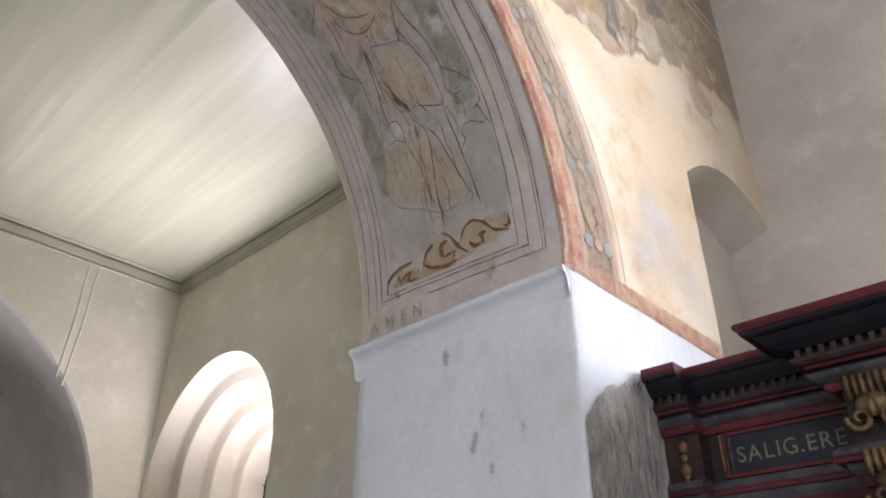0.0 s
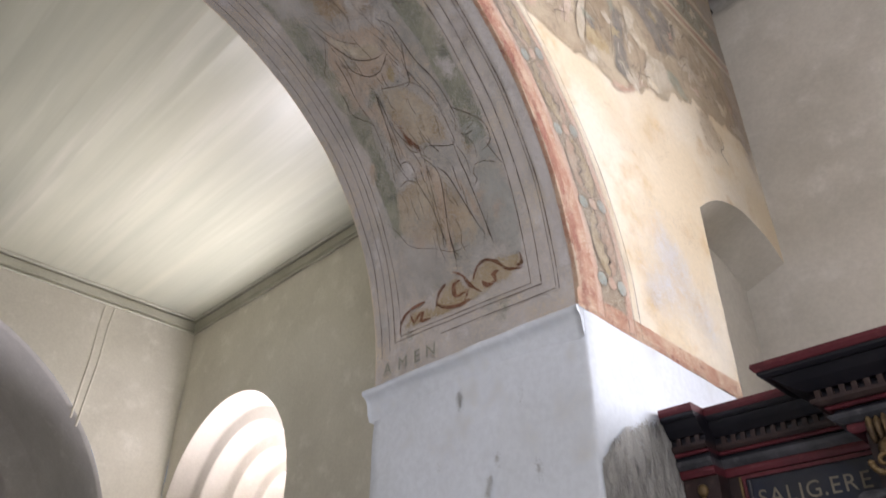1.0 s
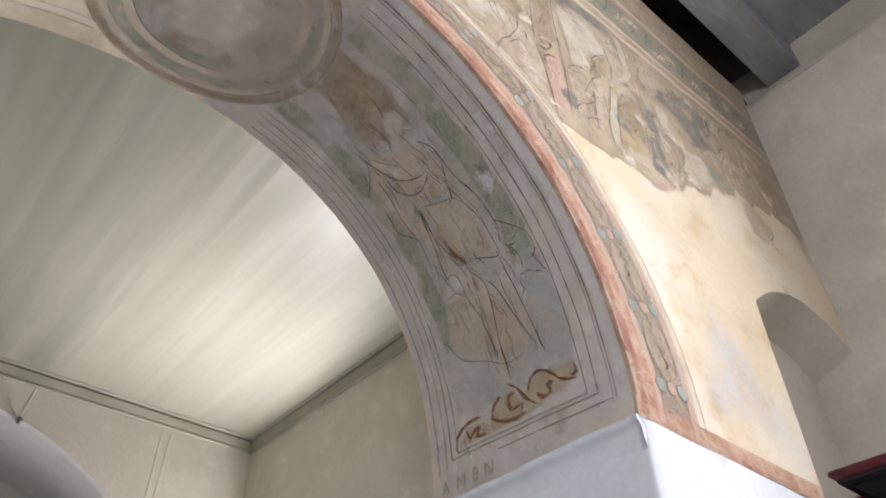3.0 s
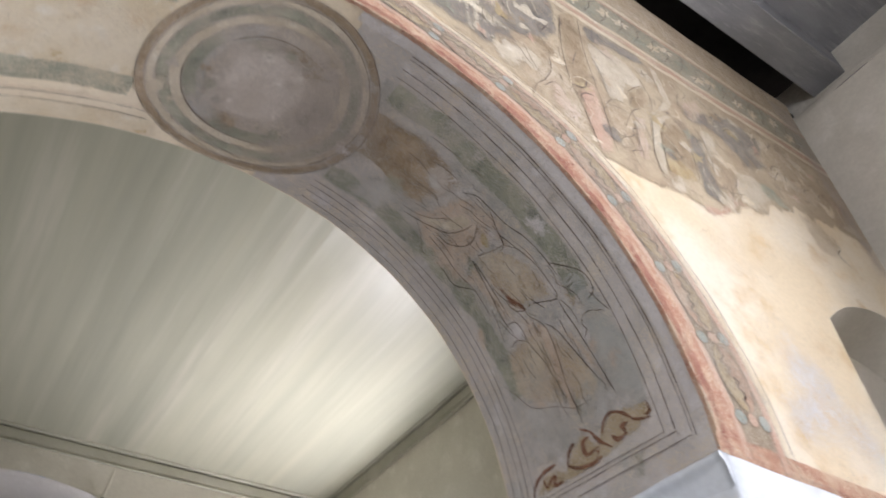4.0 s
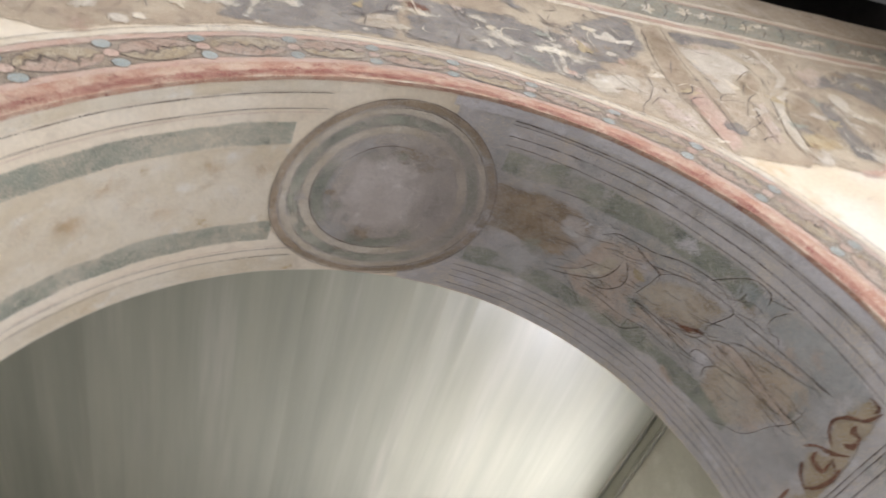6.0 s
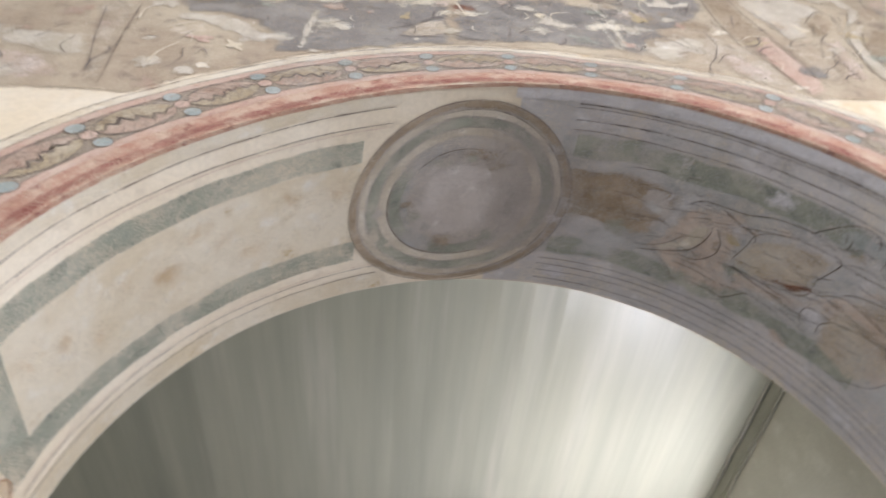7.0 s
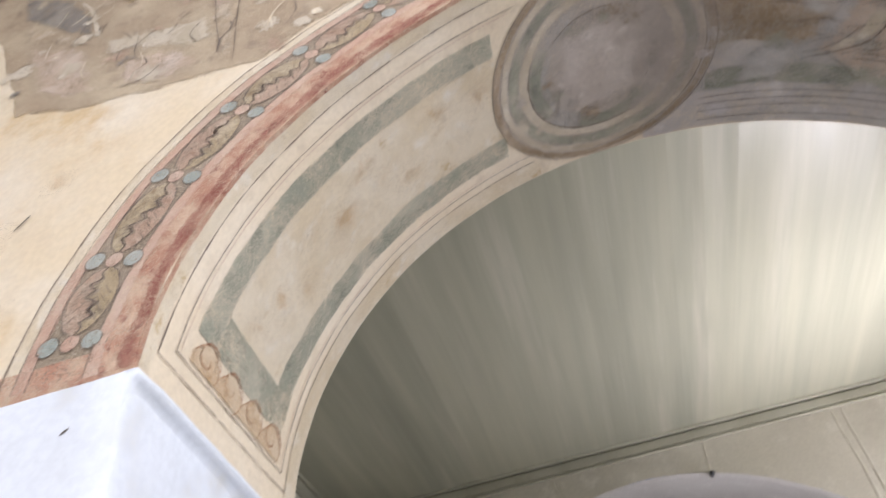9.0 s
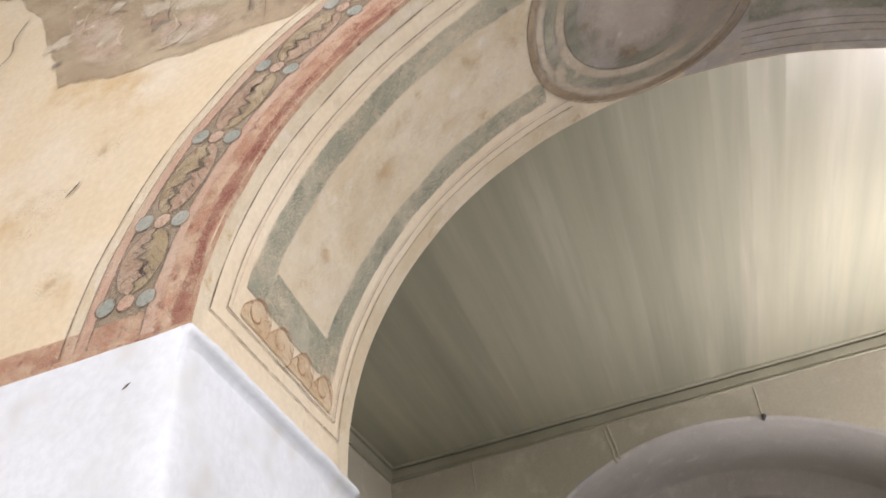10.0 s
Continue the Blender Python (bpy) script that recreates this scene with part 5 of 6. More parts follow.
patch("painted_patch", [(2.11, 5.241), (2.2, 5.19), (2.629, 5.454), (2.935, 5.384), (2.785, 5.013), (2.572, 4.89), (2.463, 5.021), (2.322, 5.093), (2.129, 5.02)], face_map, P["stone"], arch_wall, proud=0.0044, rag=0.018, seed=110.7, fade=0.05)
patch("painted_patch", [(2.203, 5.037), (2.308, 5.062), (2.315, 4.93), (2.2, 4.722), (2.213, 4.599), (2.149, 4.562), (2.164, 4.748)], face_map, P["cream"], arch_wall, proud=0.0058, rag=0.016, seed=113.4, fade=0.03)
patch("painted_patch", [(2.398, 4.789), (2.581, 4.875), (2.639, 4.818), (2.698, 4.706), (2.44, 4.463), (2.326, 4.491), (2.302, 4.585)], face_map, P["cream"], arch_wall, proud=0.0054, rag=0.02, seed=116.1, fade=0.05)
patch("painted_patch", [(2.629, 4.832), (2.75, 4.84), (2.868, 4.719), (2.757, 4.671), (2.638, 4.692), (2.591, 4.734)], face_map, P["slate"], arch_wall, proud=0.006, rag=0.01, seed=118.8, fade=0.03)
patch("painted_patch", [(3.018, 5.424), (3.241, 5.502), (3.317, 5.253), (3.39, 5.052), (3.05, 4.842), (3.002, 4.979), (2.947, 5.195)], face_map, P["tan"], arch_wall, proud=0.0052, rag=0.02, seed=121.5, fade=0.05)
patch("painted_patch", [(1.924, 4.255), (2.061, 4.27), (2.198, 4.44), (2.32, 4.479), (2.442, 4.482), (2.294, 4.431), (2.058, 4.206), (1.937, 4.176)], face_map, P["pink"], arch_wall, proud=0.0056, rag=0.012, seed=124.2, fade=0.03)
patch("painted_patch", [(2.118, 5.217), (2.322, 5.391), (2.376, 5.311), (2.257, 5.084), (2.135, 5.035)], face_map, P["rose"], arch_wall, proud=0.0052, rag=0.014, seed=126.9, fade=0.04)
line("painted_line", [(1.277, 5.36), (1.217, 4.958), (1.219, 4.678), (1.257, 4.519), (1.274, 4.369), (1.297, 4.189)], 0.008, face_map, P["line"], arch_wall, proud=0.0085)
line("painted_line", [(1.427, 5.481), (1.393, 5.099), (1.402, 4.787), (1.41, 4.577), (1.402, 4.395), (1.41, 4.256)], 0.008, face_map, P["line"], arch_wall, proud=0.0085)
line("painted_line", [(0.823, 4.671), (0.903, 4.695), (0.951, 4.622), (0.989, 4.58)], 0.006, face_map, P["line_thin"], arch_wall, proud=0.0085)
line("painted_line", [(1.02, 4.825), (1.092, 4.78), (1.099, 4.662), (1.039, 4.524)], 0.006, face_map, P["line_thin"], arch_wall, proud=0.0085)
line("painted_line", [(1.028, 4.471), (1.11, 4.566), (1.163, 4.499)], 0.006, face_map, P["line_thin"], arch_wall, proud=0.0085)
line("painted_line", [(1.439, 5.08), (1.474, 4.943), (1.48, 4.743)], 0.006, face_map, P["line_thin"], arch_wall, proud=0.0085)
line("painted_line", [(1.453, 5.278), (1.551, 5.215), (1.645, 5.219)], 0.006, face_map, P["line_thin"], arch_wall, proud=0.0085)
line("painted_line", [(1.657, 4.94), (1.782, 5.084), (1.84, 5.049), (1.81, 4.922)], 0.006, face_map, P["line"], arch_wall, proud=0.0085)
line("painted_line", [(1.427, 4.658), (1.544, 4.7), (1.606, 4.675)], 0.006, face_map, P["line_thin"], arch_wall, proud=0.0085)
line("painted_line", [(1.457, 4.425), (1.537, 4.466), (1.6, 4.533)], 0.006, face_map, P["line_thin"], arch_wall, proud=0.0085)
line("painted_line", [(1.46, 4.393), (1.529, 4.461), (1.547, 4.395)], 0.006, face_map, P["line"], arch_wall, proud=0.0085)
line("painted_line", [(1.777, 4.788), (1.737, 4.618), (1.687, 4.445), (1.688, 4.304)], 0.007, face_map, P["line"], arch_wall, proud=0.0085)
line("painted_line", [(1.888, 4.841), (1.809, 4.664), (1.769, 4.476), (1.75, 4.322)], 0.007, face_map, P["line"], arch_wall, proud=0.0085)
line("painted_line", [(1.978, 4.91), (2.034, 4.815), (2.006, 4.553), (1.984, 4.427)], 0.007, face_map, P["line"], arch_wall, proud=0.0085)
line("painted_line", [(1.803, 4.698), (1.878, 4.66), (1.902, 4.519)], 0.006, face_map, P["line_thin"], arch_wall, proud=0.0085)
line("painted_line", [(2.15, 4.992), (2.198, 4.857), (2.173, 4.631)], 0.006, face_map, P["line_thin"], arch_wall, proud=0.0085)
line("painted_line", [(2.27, 4.715), (2.286, 4.585), (2.227, 4.422)], 0.006, face_map, P["line_thin"], arch_wall, proud=0.0085)
line("painted_line", [(1.622, 4.638), (1.599, 4.487), (1.587, 4.319)], 0.006, face_map, P["line_thin"], arch_wall, proud=0.0085)
line("painted_line", [(2.105, 4.619), (2.13, 4.49), (2.164, 4.389)], 0.006, face_map, P["line_thin"], arch_wall, proud=0.0085)
line("painted_line", [(1.718, 4.833), (1.623, 4.724), (1.536, 4.546)], 0.006, face_map, P["line_thin"], arch_wall, proud=0.0085)
patch("painted_patch", [(-1.149, 5.032), (0.012, 5.126), (-0.049, 4.619), (-0.458, 4.545), (-0.714, 4.501), (-0.763, 4.54), (-0.768, 4.669), (-0.843, 4.779), (-0.967, 4.879), (-1.15, 4.89)], face_map, P["stone"], arch_wall, proud=0.004, rag=0.02, seed=129.6, fade=0.05)
patch("painted_patch", [(0.012, 5.126), (0.446, 5.161), (0.855, 5.05), (0.974, 4.922), (0.878, 4.727), (0.805, 4.664), (0.769, 4.56), (0.326, 4.616), (-0.047, 4.631)], face_map, P["stone"], arch_wall, proud=0.004, rag=0.02, seed=132.3, fade=0.05)
patch("painted_patch", [(-1.157, 4.878), (-0.966, 4.873), (-0.843, 4.773), (-0.767, 4.658), (-0.771, 4.582), (-0.851, 4.62), (-1.067, 4.788), (-1.137, 4.783)], face_map, P["cream"], arch_wall, proud=0.0056, rag=0.012, seed=135, fade=0.03)
patch("painted_patch", [(0.575, 5.128), (0.62, 5.088), (0.649, 4.849), (0.66, 4.633), (0.7, 4.601), (0.636, 4.587), (0.624, 4.798), (0.61, 4.991)], face_map, P["cream"], arch_wall, proud=0.0058, rag=0.008, seed=137.7, fade=0.015)
patch("painted_patch", [(-0.648, 4.756), (-0.617, 4.942), (-0.565, 4.985), (-0.59, 4.795), (-0.618, 4.677), (-0.64, 4.546), (-0.666, 4.555)], face_map, P["cream"], arch_wall, proud=0.0058, rag=0.01, seed=140.4, fade=0.02)
patch("painted_patch", [(-0.271, 4.72), (-0.167, 4.847), (-0.041, 4.893), (-0.035, 4.734), (-0.136, 4.671), (-0.227, 4.688)], face_map, P["tan"], arch_wall, proud=0.0054, rag=0.012, seed=143.1, fade=0.03)
patch("painted_patch", [(-0.019, 5.081), (0.082, 5.061), (0.12, 4.969), (0.038, 4.924), (-0.018, 4.959)], face_map, P["rust"], arch_wall, proud=0.0056, rag=0.012, seed=145.8, fade=0.04)
patch("painted_patch", [(-1.485, 4.947), (-1.433, 5.03), (-1.318, 4.961), (-1.327, 4.65), (-1.316, 4.247), (-1.383, 4.24), (-1.41, 4.551)], face_map, P["tan"], arch_wall, proud=0.005, rag=0.014, seed=148.5, fade=0.04)
patch("painted_patch", [(-1.98, 4.799), (-1.657, 4.68), (-1.438, 4.661), (-1.4, 4.456), (-1.496, 4.417), (-1.749, 4.543), (-1.911, 4.623)], face_map, P["cream"], arch_wall, proud=0.0054, rag=0.02, seed=151.2, fade=0.06)
patch("painted_patch", [(-2.566, 5.569), (-2.224, 5.311), (-2.041, 5.038), (-2.009, 4.814), (-2.175, 4.951), (-2.375, 5.164), (-2.466, 5.269)], face_map, P["stone"], arch_wall, proud=0.0044, rag=0.014, seed=153.9, fade=0.04)
patch("painted_patch", [(-2.357, 4.942), (-2.052, 4.787), (-1.912, 4.535), (-1.878, 4.314), (-2.071, 4.362), (-2.194, 4.457)], face_map, P["rose"], arch_wall, proud=0.005, rag=0.02, seed=156.6, fade=0.06)
patch("painted_patch", [(-2.227, 5.373), (-2.157, 5.273), (-2.045, 5.095), (-1.962, 4.79), (-2.015, 4.817), (-2.062, 5.039), (-2.175, 5.236)], face_map, P["cream"], arch_wall, proud=0.006, rag=0.01, seed=159.3, fade=0.02)
patch("painted_patch", [(-1.844, 4.545), (-1.604, 4.515), (-1.442, 4.348), (-1.469, 4.241), (-1.642, 4.245), (-1.789, 4.312)], face_map, P["rose"], arch_wall, proud=0.0052, rag=0.02, seed=162, fade=0.06)
patch("painted_patch", [(-2.028, 5.319), (-1.902, 5.258), (-1.81, 5.076), (-1.881, 5.038), (-1.97, 5.144)], face_map, P["brown"], arch_wall, proud=0.0056, rag=0.014, seed=164.7, fade=0.03)
patch("painted_patch", [(-2.443, 5.2), (-2.233, 5.054), (-2.038, 4.829), (-2.171, 4.848), (-2.369, 4.979)], face_map, P["tan"], arch_wall, proud=0.005, rag=0.02, seed=167.4, fade=0.05)
line("painted_line", [(-1.312, 4.958), (-1.322, 4.598), (-1.316, 4.328), (-1.317, 4.216)], 0.007, face_map, P["line"], arch_wall, proud=0.0085)
line("painted_line", [(-1.447, 4.924), (-1.416, 4.601), (-1.377, 4.358)], 0.006, face_map, P["line_thin"], arch_wall, proud=0.0085)
line("painted_line", [(-1.964, 4.815), (-1.968, 4.893), (-1.95, 4.904)], 0.007, face_map, P["line"], arch_wall, proud=0.0085)
line("painted_line", [(-1.838, 4.521), (-1.83, 4.605), (-1.762, 4.603)], 0.006, face_map, P["line_thin"], arch_wall, proud=0.0085)
line("painted_line", [(-1.587, 4.691), (-1.555, 4.733), (-1.538, 4.754)], 0.006, face_map, P["line_thin"], arch_wall, proud=0.0085)
line("painted_line", [(-1.262, 4.614), (-1.221, 4.631), (-1.183, 4.62)], 0.006, face_map, P["line_thin"], arch_wall, proud=0.0085)
line("painted_line", [(-1.025, 4.476), (-1.008, 4.523), (-0.984, 4.463)], 0.006, face_map, P["line_thin"], arch_wall, proud=0.0085)
line("painted_line", [(-1.76, 4.548), (-1.763, 4.631), (-1.766, 4.689)], 0.005, face_map, P["line_thin"], arch_wall, proud=0.0085)
line("painted_line", [(-2.154, 4.791), (-2.081, 4.802), (-1.991, 4.747)], 0.005, face_map, P["line_thin"], arch_wall, proud=0.0085)
line("painted_line", [(-0.268, 4.697), (-0.205, 4.678), (-0.134, 4.694), (-0.066, 4.675)], 0.007, face_map, P["line"], arch_wall, proud=0.0085)
line("painted_line", [(-0.292, 4.766), (-0.195, 4.808), (-0.092, 4.877)], 0.006, face_map, P["line_thin"], arch_wall, proud=0.0085)
line("painted_line", [(-0.038, 4.711), (0.028, 4.668), (0.119, 4.651)], 0.007, face_map, P["line"], arch_wall, proud=0.0085)
line("painted_line", [(-0.502, 4.95), (-0.404, 4.997), (-0.306, 4.965)], 0.006, face_map, P["line_thin"], arch_wall, proud=0.0085)
line("painted_line", [(0.956, 4.731), (0.988, 4.616), (1.042, 4.562)], 0.006, face_map, P["line_thin"], arch_wall, proud=0.0085)
line("painted_line", [(1.053, 4.54), (0.986, 4.451), (0.957, 4.348)], 0.006, face_map, P["line_thin"], arch_wall, proud=0.0085)
# flaked spots all over the old scene
for k in range(120):
    x, r = rng.uniform(-2.5, 3.6), rng.uniform(0.02, 0.085)
    z = rng.uniform(paint_low(x) + 0.5 * r, 5.42)
    patch("worn_spot", [(x + r * 1.3 * math.cos(t), z + r * math.sin(t)) for t in span(0, 5.8, 9)], face_map, P[rng.choice(("cream", "cream", "tan", "rose", "stone", "brown", "pink_worn", "white"))], arch_wall, proud=0.0058 + 0.0002 * (k % 12), rag=r * 0.9, seed=k * 1.1 + 600, fade=r * 0.8)
# small leaves, blossoms and strokes of the old scene
for k in range(46):
    x = rng.uniform(-2.3, 3.4)
    z = rng.uniform(paint_low(x) + 0.06, 5.36)
    bm = bmesh.new()
    leaf(bm, x, z, rng.uniform(0.018, 0.055), rng.uniform(0, 3.1), face_map, 0.0072, rng.choice((3, 4, 5)))
    part("painted_leaf", bm, P[rng.choice(("white", "white", "tan", "rose", "pink", "ochre", "slate"))], arch_wall)
bm = bmesh.new()
bm2 = bmesh.new()
for k in range(210):
    x = rng.uniform(-2.4, 3.5)
    z = rng.uniform(paint_low(x) + 0.05, 5.40)
    a = rng.gauss(1.35, 0.5)
    q = rng.uniform(0.05, 0.22)
    c = rng.uniform(-0.4, 0.4) * q
    stroke(bm if k % 3 else bm2, [(x, z), (x + q * 0.5 * math.cos(a) - c * math.sin(a), z + q * 0.5 * math.sin(a) + c * math.cos(a)), (x + q * math.cos(a), min(5.42, z + q * math.sin(a)))], rng.uniform(0.005, 0.011), face_map, 0.0085, step=0.03)
part("painted_strokes", bm, P["line_thin"], arch_wall, "fine dark brush strokes", "stuff")
part("painted_strokes", bm2, P["white"], arch_wall, "fine pale brush strokes", "stuff")
# shade of the rounding corner, painted on as a darker strip
patch("soot", [(3.40, 6.3), (3.52, 5.6), (3.50, 5.1), (3.54, 4.8), (3.66, 4.5), (3.72, 4.25), (3.738, 4.25), (3.738, 6.3)], face_map, P["veil_dense"], arch_wall, "brown grey strip painting shade into the corner", proud=0.0088, rag=0.03, seed=88, fade=0.06)
# bare patches, cracks and chips of the plaster
P["chip"] = shader("dark_plaster_crack", [(0.10, 0.085, 0.07), (0.16, 0.13, 0.11)], bump=0)
for pts, w in ((((-2.59, 5.10), (-2.62, 4.93), (-2.60, 4.80), (-2.68, 4.66)), 0.008), (((-1.955, 3.665), (-1.975, 3.64), (-2.0, 3.61)), 0.012), (((-2.20, 3.30), (-2.22, 3.28)), 0.008), (((3.18, 4.70), (3.21, 4.60), (3.15, 4.52), (3.22, 4.45)), 0.007), (((-1.60, 2.80), (-1.62, 2.785)), 0.010)):
    line("crack", list(pts), w, face_map, P["chip"], arch_wall, proud=0.0090)
patch("bare_patch", [(2.90, 4.74), (3.10, 4.80), (3.22, 4.62), (3.16, 4.50), (3.05, 4.45), (2.93, 4.47)], face_map, P["tan"], arch_wall, "tan repair in the plaster", proud=0.0050, rag=0.03, seed=77)
patch("limewash_veil", [(1.79, 2.925), (2.64, 2.93), (2.64, 3.30), (2.40, 3.62), (2.10, 3.68), (1.92, 3.50), (1.84, 3.25)], face_map, P["limewash"], arch_wall, "thin limewash over the cream plaster", proud=0.0034, rag=0.05, seed=91, fade=0.22)
# rough grey plaster low on the pier; its grey and soft top edge also paint a shadow
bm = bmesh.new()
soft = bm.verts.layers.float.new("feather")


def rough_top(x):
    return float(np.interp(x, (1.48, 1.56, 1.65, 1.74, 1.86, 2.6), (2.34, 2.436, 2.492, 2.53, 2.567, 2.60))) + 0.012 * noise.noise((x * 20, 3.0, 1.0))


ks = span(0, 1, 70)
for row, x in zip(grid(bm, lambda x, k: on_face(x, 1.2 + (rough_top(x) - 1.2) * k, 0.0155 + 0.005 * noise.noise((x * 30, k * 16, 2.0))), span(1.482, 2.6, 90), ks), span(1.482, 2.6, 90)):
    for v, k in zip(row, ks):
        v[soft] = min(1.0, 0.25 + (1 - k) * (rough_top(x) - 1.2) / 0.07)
part("rough_plaster", bm, M["lime_rough"], arch_wall, "rough grey plaster on the pier with painted-in shadow")


def on_pier(y, z, h):
    return Vector((1.476 - 0.0395 * (y - Y0) + (2.845 - z) * 0.012 + uneven((1.478, y, z), 0.010) + 0.004 * noise.noise(Vector((1.478 * 9, y * 9, z * 9))) - h - 0.004, y, z))


for k, (y, z, q) in enumerate(((2.52, 2.66, 0.018), (2.36, 2.42, 0.014), (2.40, 2.35, 0.018), (2.62, 2.45, 0.010), (2.20, 2.36, 0.016), (2.25, 2.62, 0.012), (2.33, 2.25, 0.016), (2.68, 2.30, 0.012))):
    turn = 0.6 * math.sin(k * 2.3)
    patch("stain", [(y + q * (1.1 * math.cos(t) + turn * math.sin(t)), z + q * 2.6 * math.sin(t)) for t in span(0, 5.9, 12)], on_pier, P["grime"], arch_wall, "grey stain on the limewash", rag=0.010, seed=k, step=0.01, fade=0.006)
for k, (x, z, q) in enumerate(((-2.1, 3.6, 0.12), (-2.4, 3.2, 0.10), (-1.95, 3.25, 0.07), (-2.6, 3.9, 0.14), (-1.9, 3.8, 0.08), (-2.9, 3.4, 0.12), (1.98, 3.95, 0.16), (2.25, 4.1, 0.18), (2.42, 3.6, 0.12), (2.9, 4.38, 0.12))):
    patch("stain", [(x + q * math.cos(t), z + q * 0.8 * math.sin(t)) for t in span(0, 5.9, 14)], face_map, P["ochre_wash"], arch_wall, "ochre stain in the plaster", proud=0.003, rag=q * 0.5, seed=k + 20, fade=q * 0.8)

# ---------------------------------------------------------------- chancel details: plaster seams and the hook over the apse arch
for x0, x1, z0, z1 in ((1.642, 1.668, 3.80, 4.875), (1.702, 1.753, 3.74, 4.875), (-0.802, -0.835, 4.50, 4.875), (-0.764, -0.795, 4.53, 4.875), (0.499, 0.533, 4.55, 4.875), (-2.113, -2.112, 4.60, 4.875)):
    bm = bmesh.new()
    grid(bm, lambda k, v: east(x0 + (x1 - x0) * v + (k - 0.5) * 0.020 + 0.010 * noise.noise((x0, v * 3, 1)), z0 + (z1 - z0) * v) + Vector((0, -0.008 * math.sin(k * math.pi) + 0.001, 0)), span(0, 1, 4), span(0, 1, 12), flip=True)
    part("plaster_seam", bm, M["chancel"], chancel_east)
hook = tagged(new("wall_hook"), "small dark iron hook fixed over the apse arch", "hook")
bm = bmesh.new()
bmesh.ops.create_cone(bm, cap_ends=True, segments=10, radius1=0.014, radius2=0.012, depth=0.07, matrix=pose(0.50, CY - 0.02, 4.555, 90, 0, 0))
part("shank", bm, M["lead"], hook)
bm = bmesh.new()
bmesh.ops.create_uvsphere(bm, u_segments=10, v_segments=6, radius=0.022, matrix=pose(0.50, CY - 0.05, 4.555))
part("knob", bm, M["lead"], hook)

# ---------------------------------------------------------------- painted wooden altarpiece beside the pier
W_RED = shader("dark_red_painted_wood", [(0.105, 0.018, 0.024), (0.08, 0.015, 0.020), (0.14, 0.034, 0.038)], rough=0.45, scales=(6, 20, 90), bump=0.12)
W_BLACK = shader("black_painted_wood", [(0.006, 0.006, 0.010), (0.011, 0.010, 0.014)], rough=0.42, scales=(6, 20, 90), bump=0.12)
W_GREY = shader("grey_marbled_wood", [(0.075, 0.073, 0.08), (0.045, 0.045, 0.05), (0.105, 0.10, 0.105)], rough=0.45, scales=(9, 26, 90), bump=0.12)
W_BROWN = shader("dark_brown_painted_wood", [(0.038, 0.022, 0.020), (0.026, 0.016, 0.016), (0.058, 0.038, 0.033)], rough=0.5, scales=(7, 22, 90), bump=0.15)
W_NAVY = shader("navy_painted_panel", [(0.014, 0.018, 0.032), (0.02, 0.022, 0.03)], rough=0.5, scales=(7, 22, 90), bump=0.1)
GOLD = shader("worn_gilding", [(0.19, 0.125, 0.055), (0.10, 0.065, 0.033), (0.26, 0.19, 0.10), (0.05, 0.035, 0.025)], rough=0.5, metal=0.45, scales=(14, 40, 120), bump=0.4)
altar = tagged(new("altarpiece"), "dark red and black painted wooden altarpiece with gilded carving", "altarpiece")
BACK = 2.42
LAYERS = (  # top, bottom, inset at the top, inset at the bottom, finish
    (2.592, 2.566, 0.000, 0.006, W_RED), (2.566, 2.548, 0.008, 0.020, W_BLACK), (2.548, 2.502, 0.030, 0.085, W_BLACK), (2.502, 2.478, 0.105, 0.105, W_BLACK),
    (2.478, 2.458, 0.085, 0.100, W_BROWN), (2.458, 2.446, 0.110, 0.112, W_RED), (2.446, 2.430, 0.125, 0.125, W_BLACK), (2.430, 2.404, 0.105, 0.130, W_GREY),
    (2.404, 2.378, 0.135, 0.140, W_RED), (2.378, 2.225, 0.160, 0.160, W_BROWN), (2.225, 2.200, 0.130, 0.118, W_GREY), (2.200, 2.182, 0.122, 0.118, W_RED),
    (2.182, 2.150, 0.135, 0.150, W_GREY), (2.150, 2.120, 0.150, 0.155, W_RED))


def entablature(y0, y1, xe, scale, left_return):
    for zt, zb, it, ib, mat in LAYERS:
        bm = bmesh.new()
        rows = []
        for t in (0, 0.15, 0.5, 0.85, 1):
            z = zt + (zb - zt) * t
            bulge = 0.006 * math.sin(t * math.pi) if it < ib or zt - zb < 0.03 else 0.0
            i = (it + (ib - it) * t - bulge) * scale
            r = 1.28 * i if left_return else 0.0
            rows.append([bm.verts.new(p) for p in ((BACK, y1 - r, z), (xe + i, y1 - r, z), (xe + i, y0, z), (BACK, y0, z))])
        for a, b in zip(rows, rows[1:]):
            for k in range(4):
                bm.faces.new((a[k], a[(k + 1) % 4], b[(k + 1) % 4], b[k]))
        bm.faces.new(rows[0][::-1])
        bm.faces.new(rows[-1])
        part("moulding", bm, mat, altar, smooth=False)
    n = int((y1 - y0) / 0.033)
    for k in range(n):
        y = y1 - (0.105 * scale if left_return else 0.0) - 0.02 - k * 0.033
        if y < y0 + 0.02:
            break
        solid("dentil", xe + 0.088 * scale, xe + 0.115 * scale, y - 0.016, y, 2.470, 2.502, W_BROWN, altar, bevel=0.002)


entablature(1.30, 1.862, 1.930, 0.55, False)
entablature(1.862, 1.982, 1.848, 0.62, False)
entablature(0.45, 1.590, 1.700, 1.0, True)
solid("body", 1.86, BACK, 0.45, 1.39, 0.0, 2.12, W_BROWN, altar, "dark brown lower case", bevel=0.006)
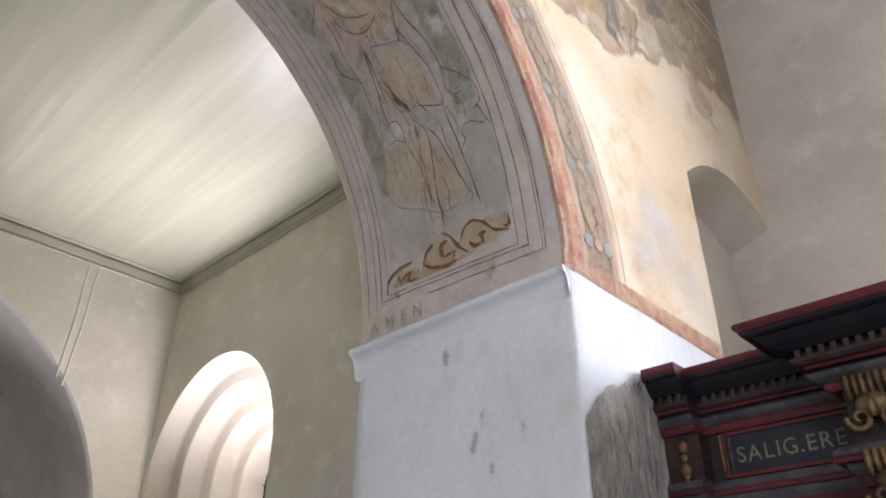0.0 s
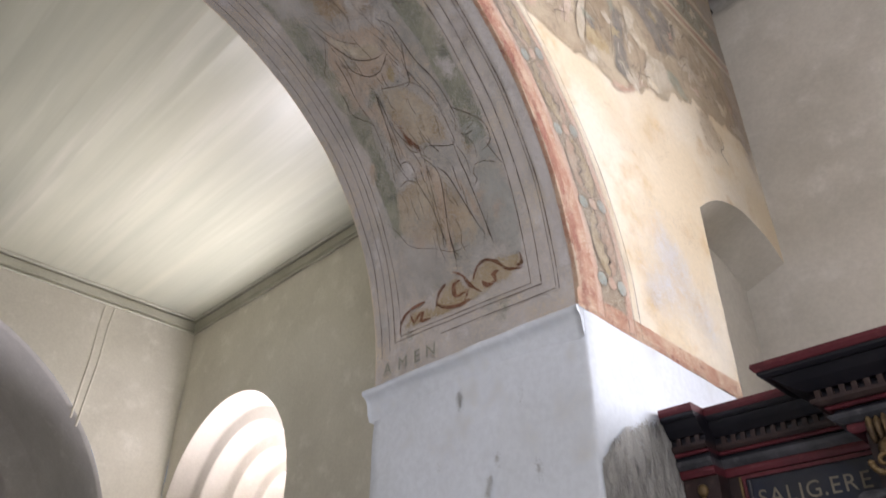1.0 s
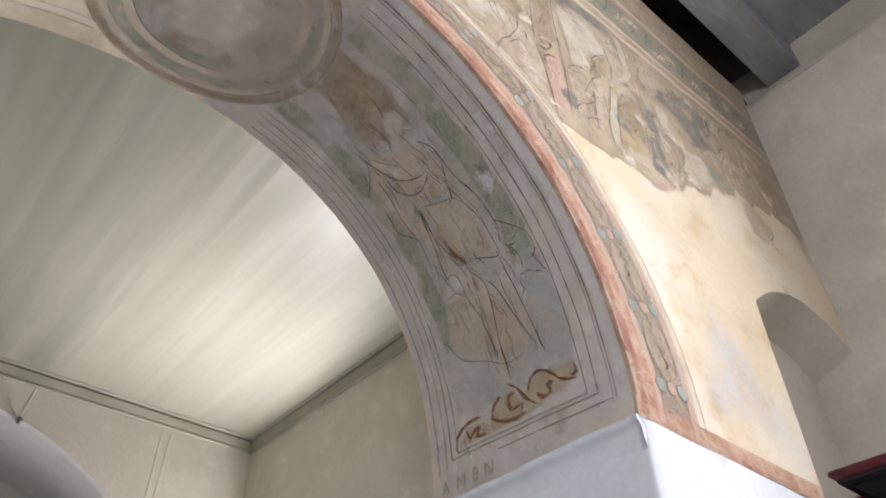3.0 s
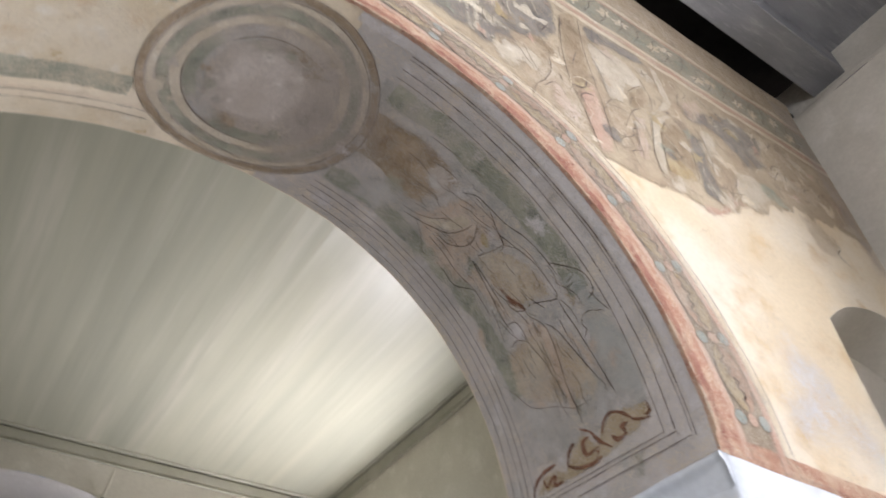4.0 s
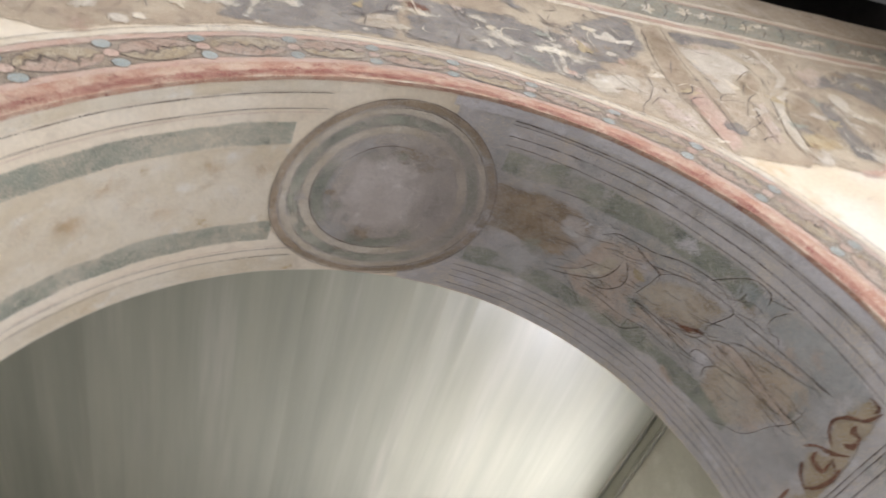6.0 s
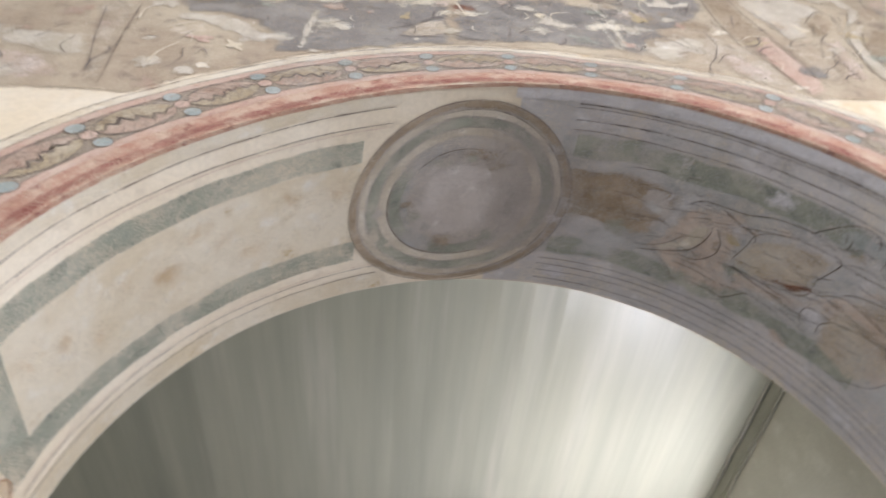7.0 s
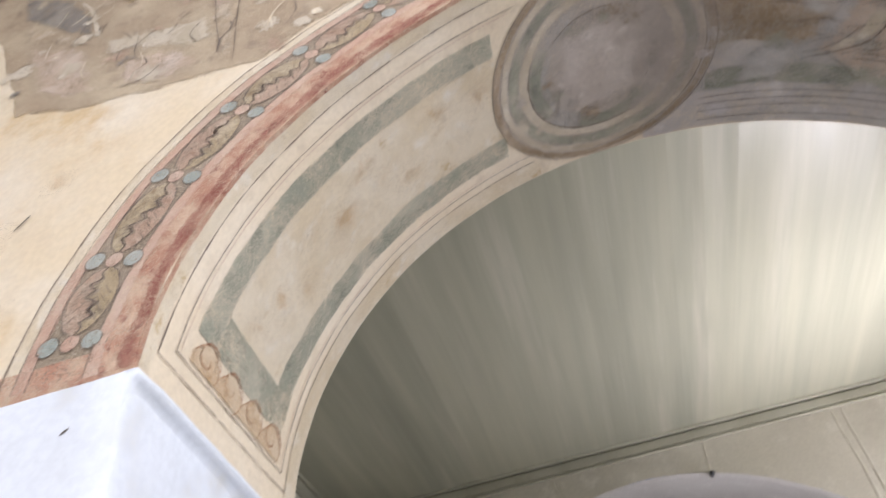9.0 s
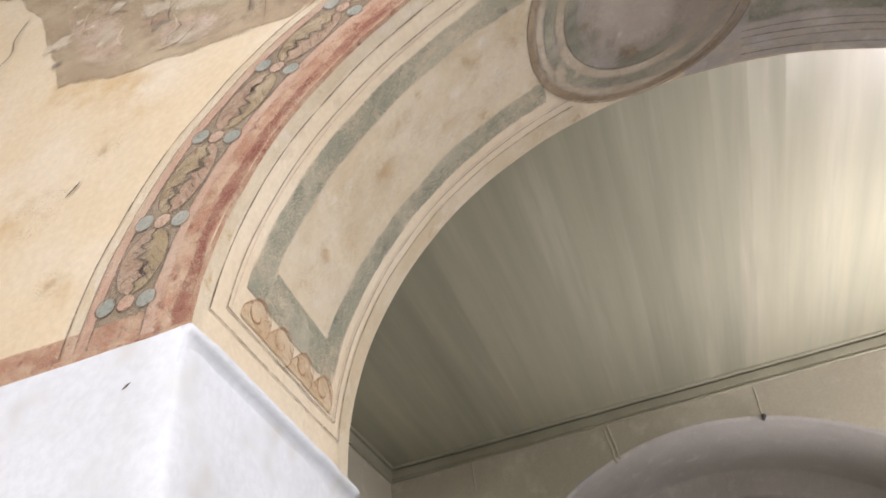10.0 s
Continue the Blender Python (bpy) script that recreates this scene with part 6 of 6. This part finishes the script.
solid("body", 1.995, BACK, 1.39, 1.862, 0.0, 2.12, W_BROWN, altar, "dark brown lower case", bevel=0.006)
solid("pilaster", 1.945, BACK, 1.862, 1.978, 0.0, 2.12, W_BROWN, altar, "dark brown narrow pilaster", bevel=0.006)
FX = 1.930 + 0.160 * 0.55
solid("inscription_panel", FX - 0.004, FX + 0.004, 1.375, 1.815, 2.243, 2.362, W_NAVY, altar, "navy inscription panel")
for y0, y1, z0, z1, mat in ((1.815, 1.823, 2.235, 2.372, GOLD), (1.803, 1.813, 2.24, 2.366, W_RED), (1.375, 1.815, 2.362, 2.374, W_RED), (1.375, 1.815, 2.231, 2.243, W_RED), (1.788, 1.794, 2.246, 2.358, W_GREY)):
    solid("panel_moulding", FX - 0.012, FX + 0.002, y0, y1, z0, z1, mat, altar, bevel=0.002)
LETTER = shader("faded_gilt_letter", [(0.20, 0.175, 0.13), (0.14, 0.12, 0.09), (0.26, 0.22, 0.16)], rough=0.6, scales=(20, 60, 120), bump=0.1)
lettering("SALIG.ERE", 0.070, text_frame(FX - 0.006, 1.775, 2.275) @ Matrix.Diagonal((0.93, 1, 1, 1)), LETTER, altar, "letter", 0.93)


def carved_bracket(y, z, x, s):
    """A gilded scroll bracket: a fluted crown, a boss and two side volutes."""
    br = tagged(new("bracket"), "gilded scroll bracket")
    br.parent = altar
    bm = bmesh.new()
    for k in range(6):
        yy = y + (k - 2.5) * 0.017 * s
        bmesh.ops.create_uvsphere(bm, u_segments=10, v_segments=7, radius=1, matrix=Matrix.Translation((x - 0.012 * s, yy, z + 0.045 * s)) @ Matrix.Diagonal((0.020 * s, 0.0095 * s, (0.030 + 0.004 * (k % 2)) * s, 1)))
    part("crown", bm, GOLD, br)
    bm = bmesh.new()
    bmesh.ops.create_uvsphere(bm, u_segments=14, v_segments=10, radius=1, matrix=Matrix.Translation((x - 0.004 * s, y, z)) @ Matrix.Diagonal((0.026 * s, 0.044 * s, 0.032 * s, 1)))
    bmesh.ops.create_uvsphere(bm, u_segments=10, v_segments=8, radius=1, matrix=Matrix.Translation((x - 0.030 * s, y, z - 0.012 * s)) @ Matrix.Diagonal((0.014 * s, 0.011 * s, 0.024 * s, 1)))
    part("boss", bm, GOLD, br)
    for sd in (-1, 1):
        bm = bmesh.new()
        path = []
        for t in span(0, 4.6 * math.pi / 2, 26):
            r = (0.030 - 0.0032 * t) * s
            path.append(Vector((x - 0.015 * s, y + sd * (0.034 * s + r * math.cos(t)), z - 0.030 * s - r * math.sin(t))))
        for k, p in enumerate(path):
            bmesh.ops.create_icosphere(bm, subdivisions=1, radius=(0.009 - 0.00015 * k) * s, matrix=Matrix.Translation(p))
        part("volute", bm, GOLD, br)
    return br


carved_bracket(1.312, 2.325, 1.845, 1.15)
carved_bracket(1.30, 2.115, 1.80, 1.15)
for z, r in ((2.335, 0.018), (2.300, 0.013), (2.262, 0.019), (2.238, 0.011)):
    bm = bmesh.new()
    bmesh.ops.create_uvsphere(bm, u_segments=12, v_segments=8, radius=1, matrix=Matrix.Translation((1.942, 1.918, z)) @ Matrix.Diagonal((r * 0.8, r, r * 1.15, 1)))
    part("gilded_drop", bm, GOLD, altar, "gilded carved drop")
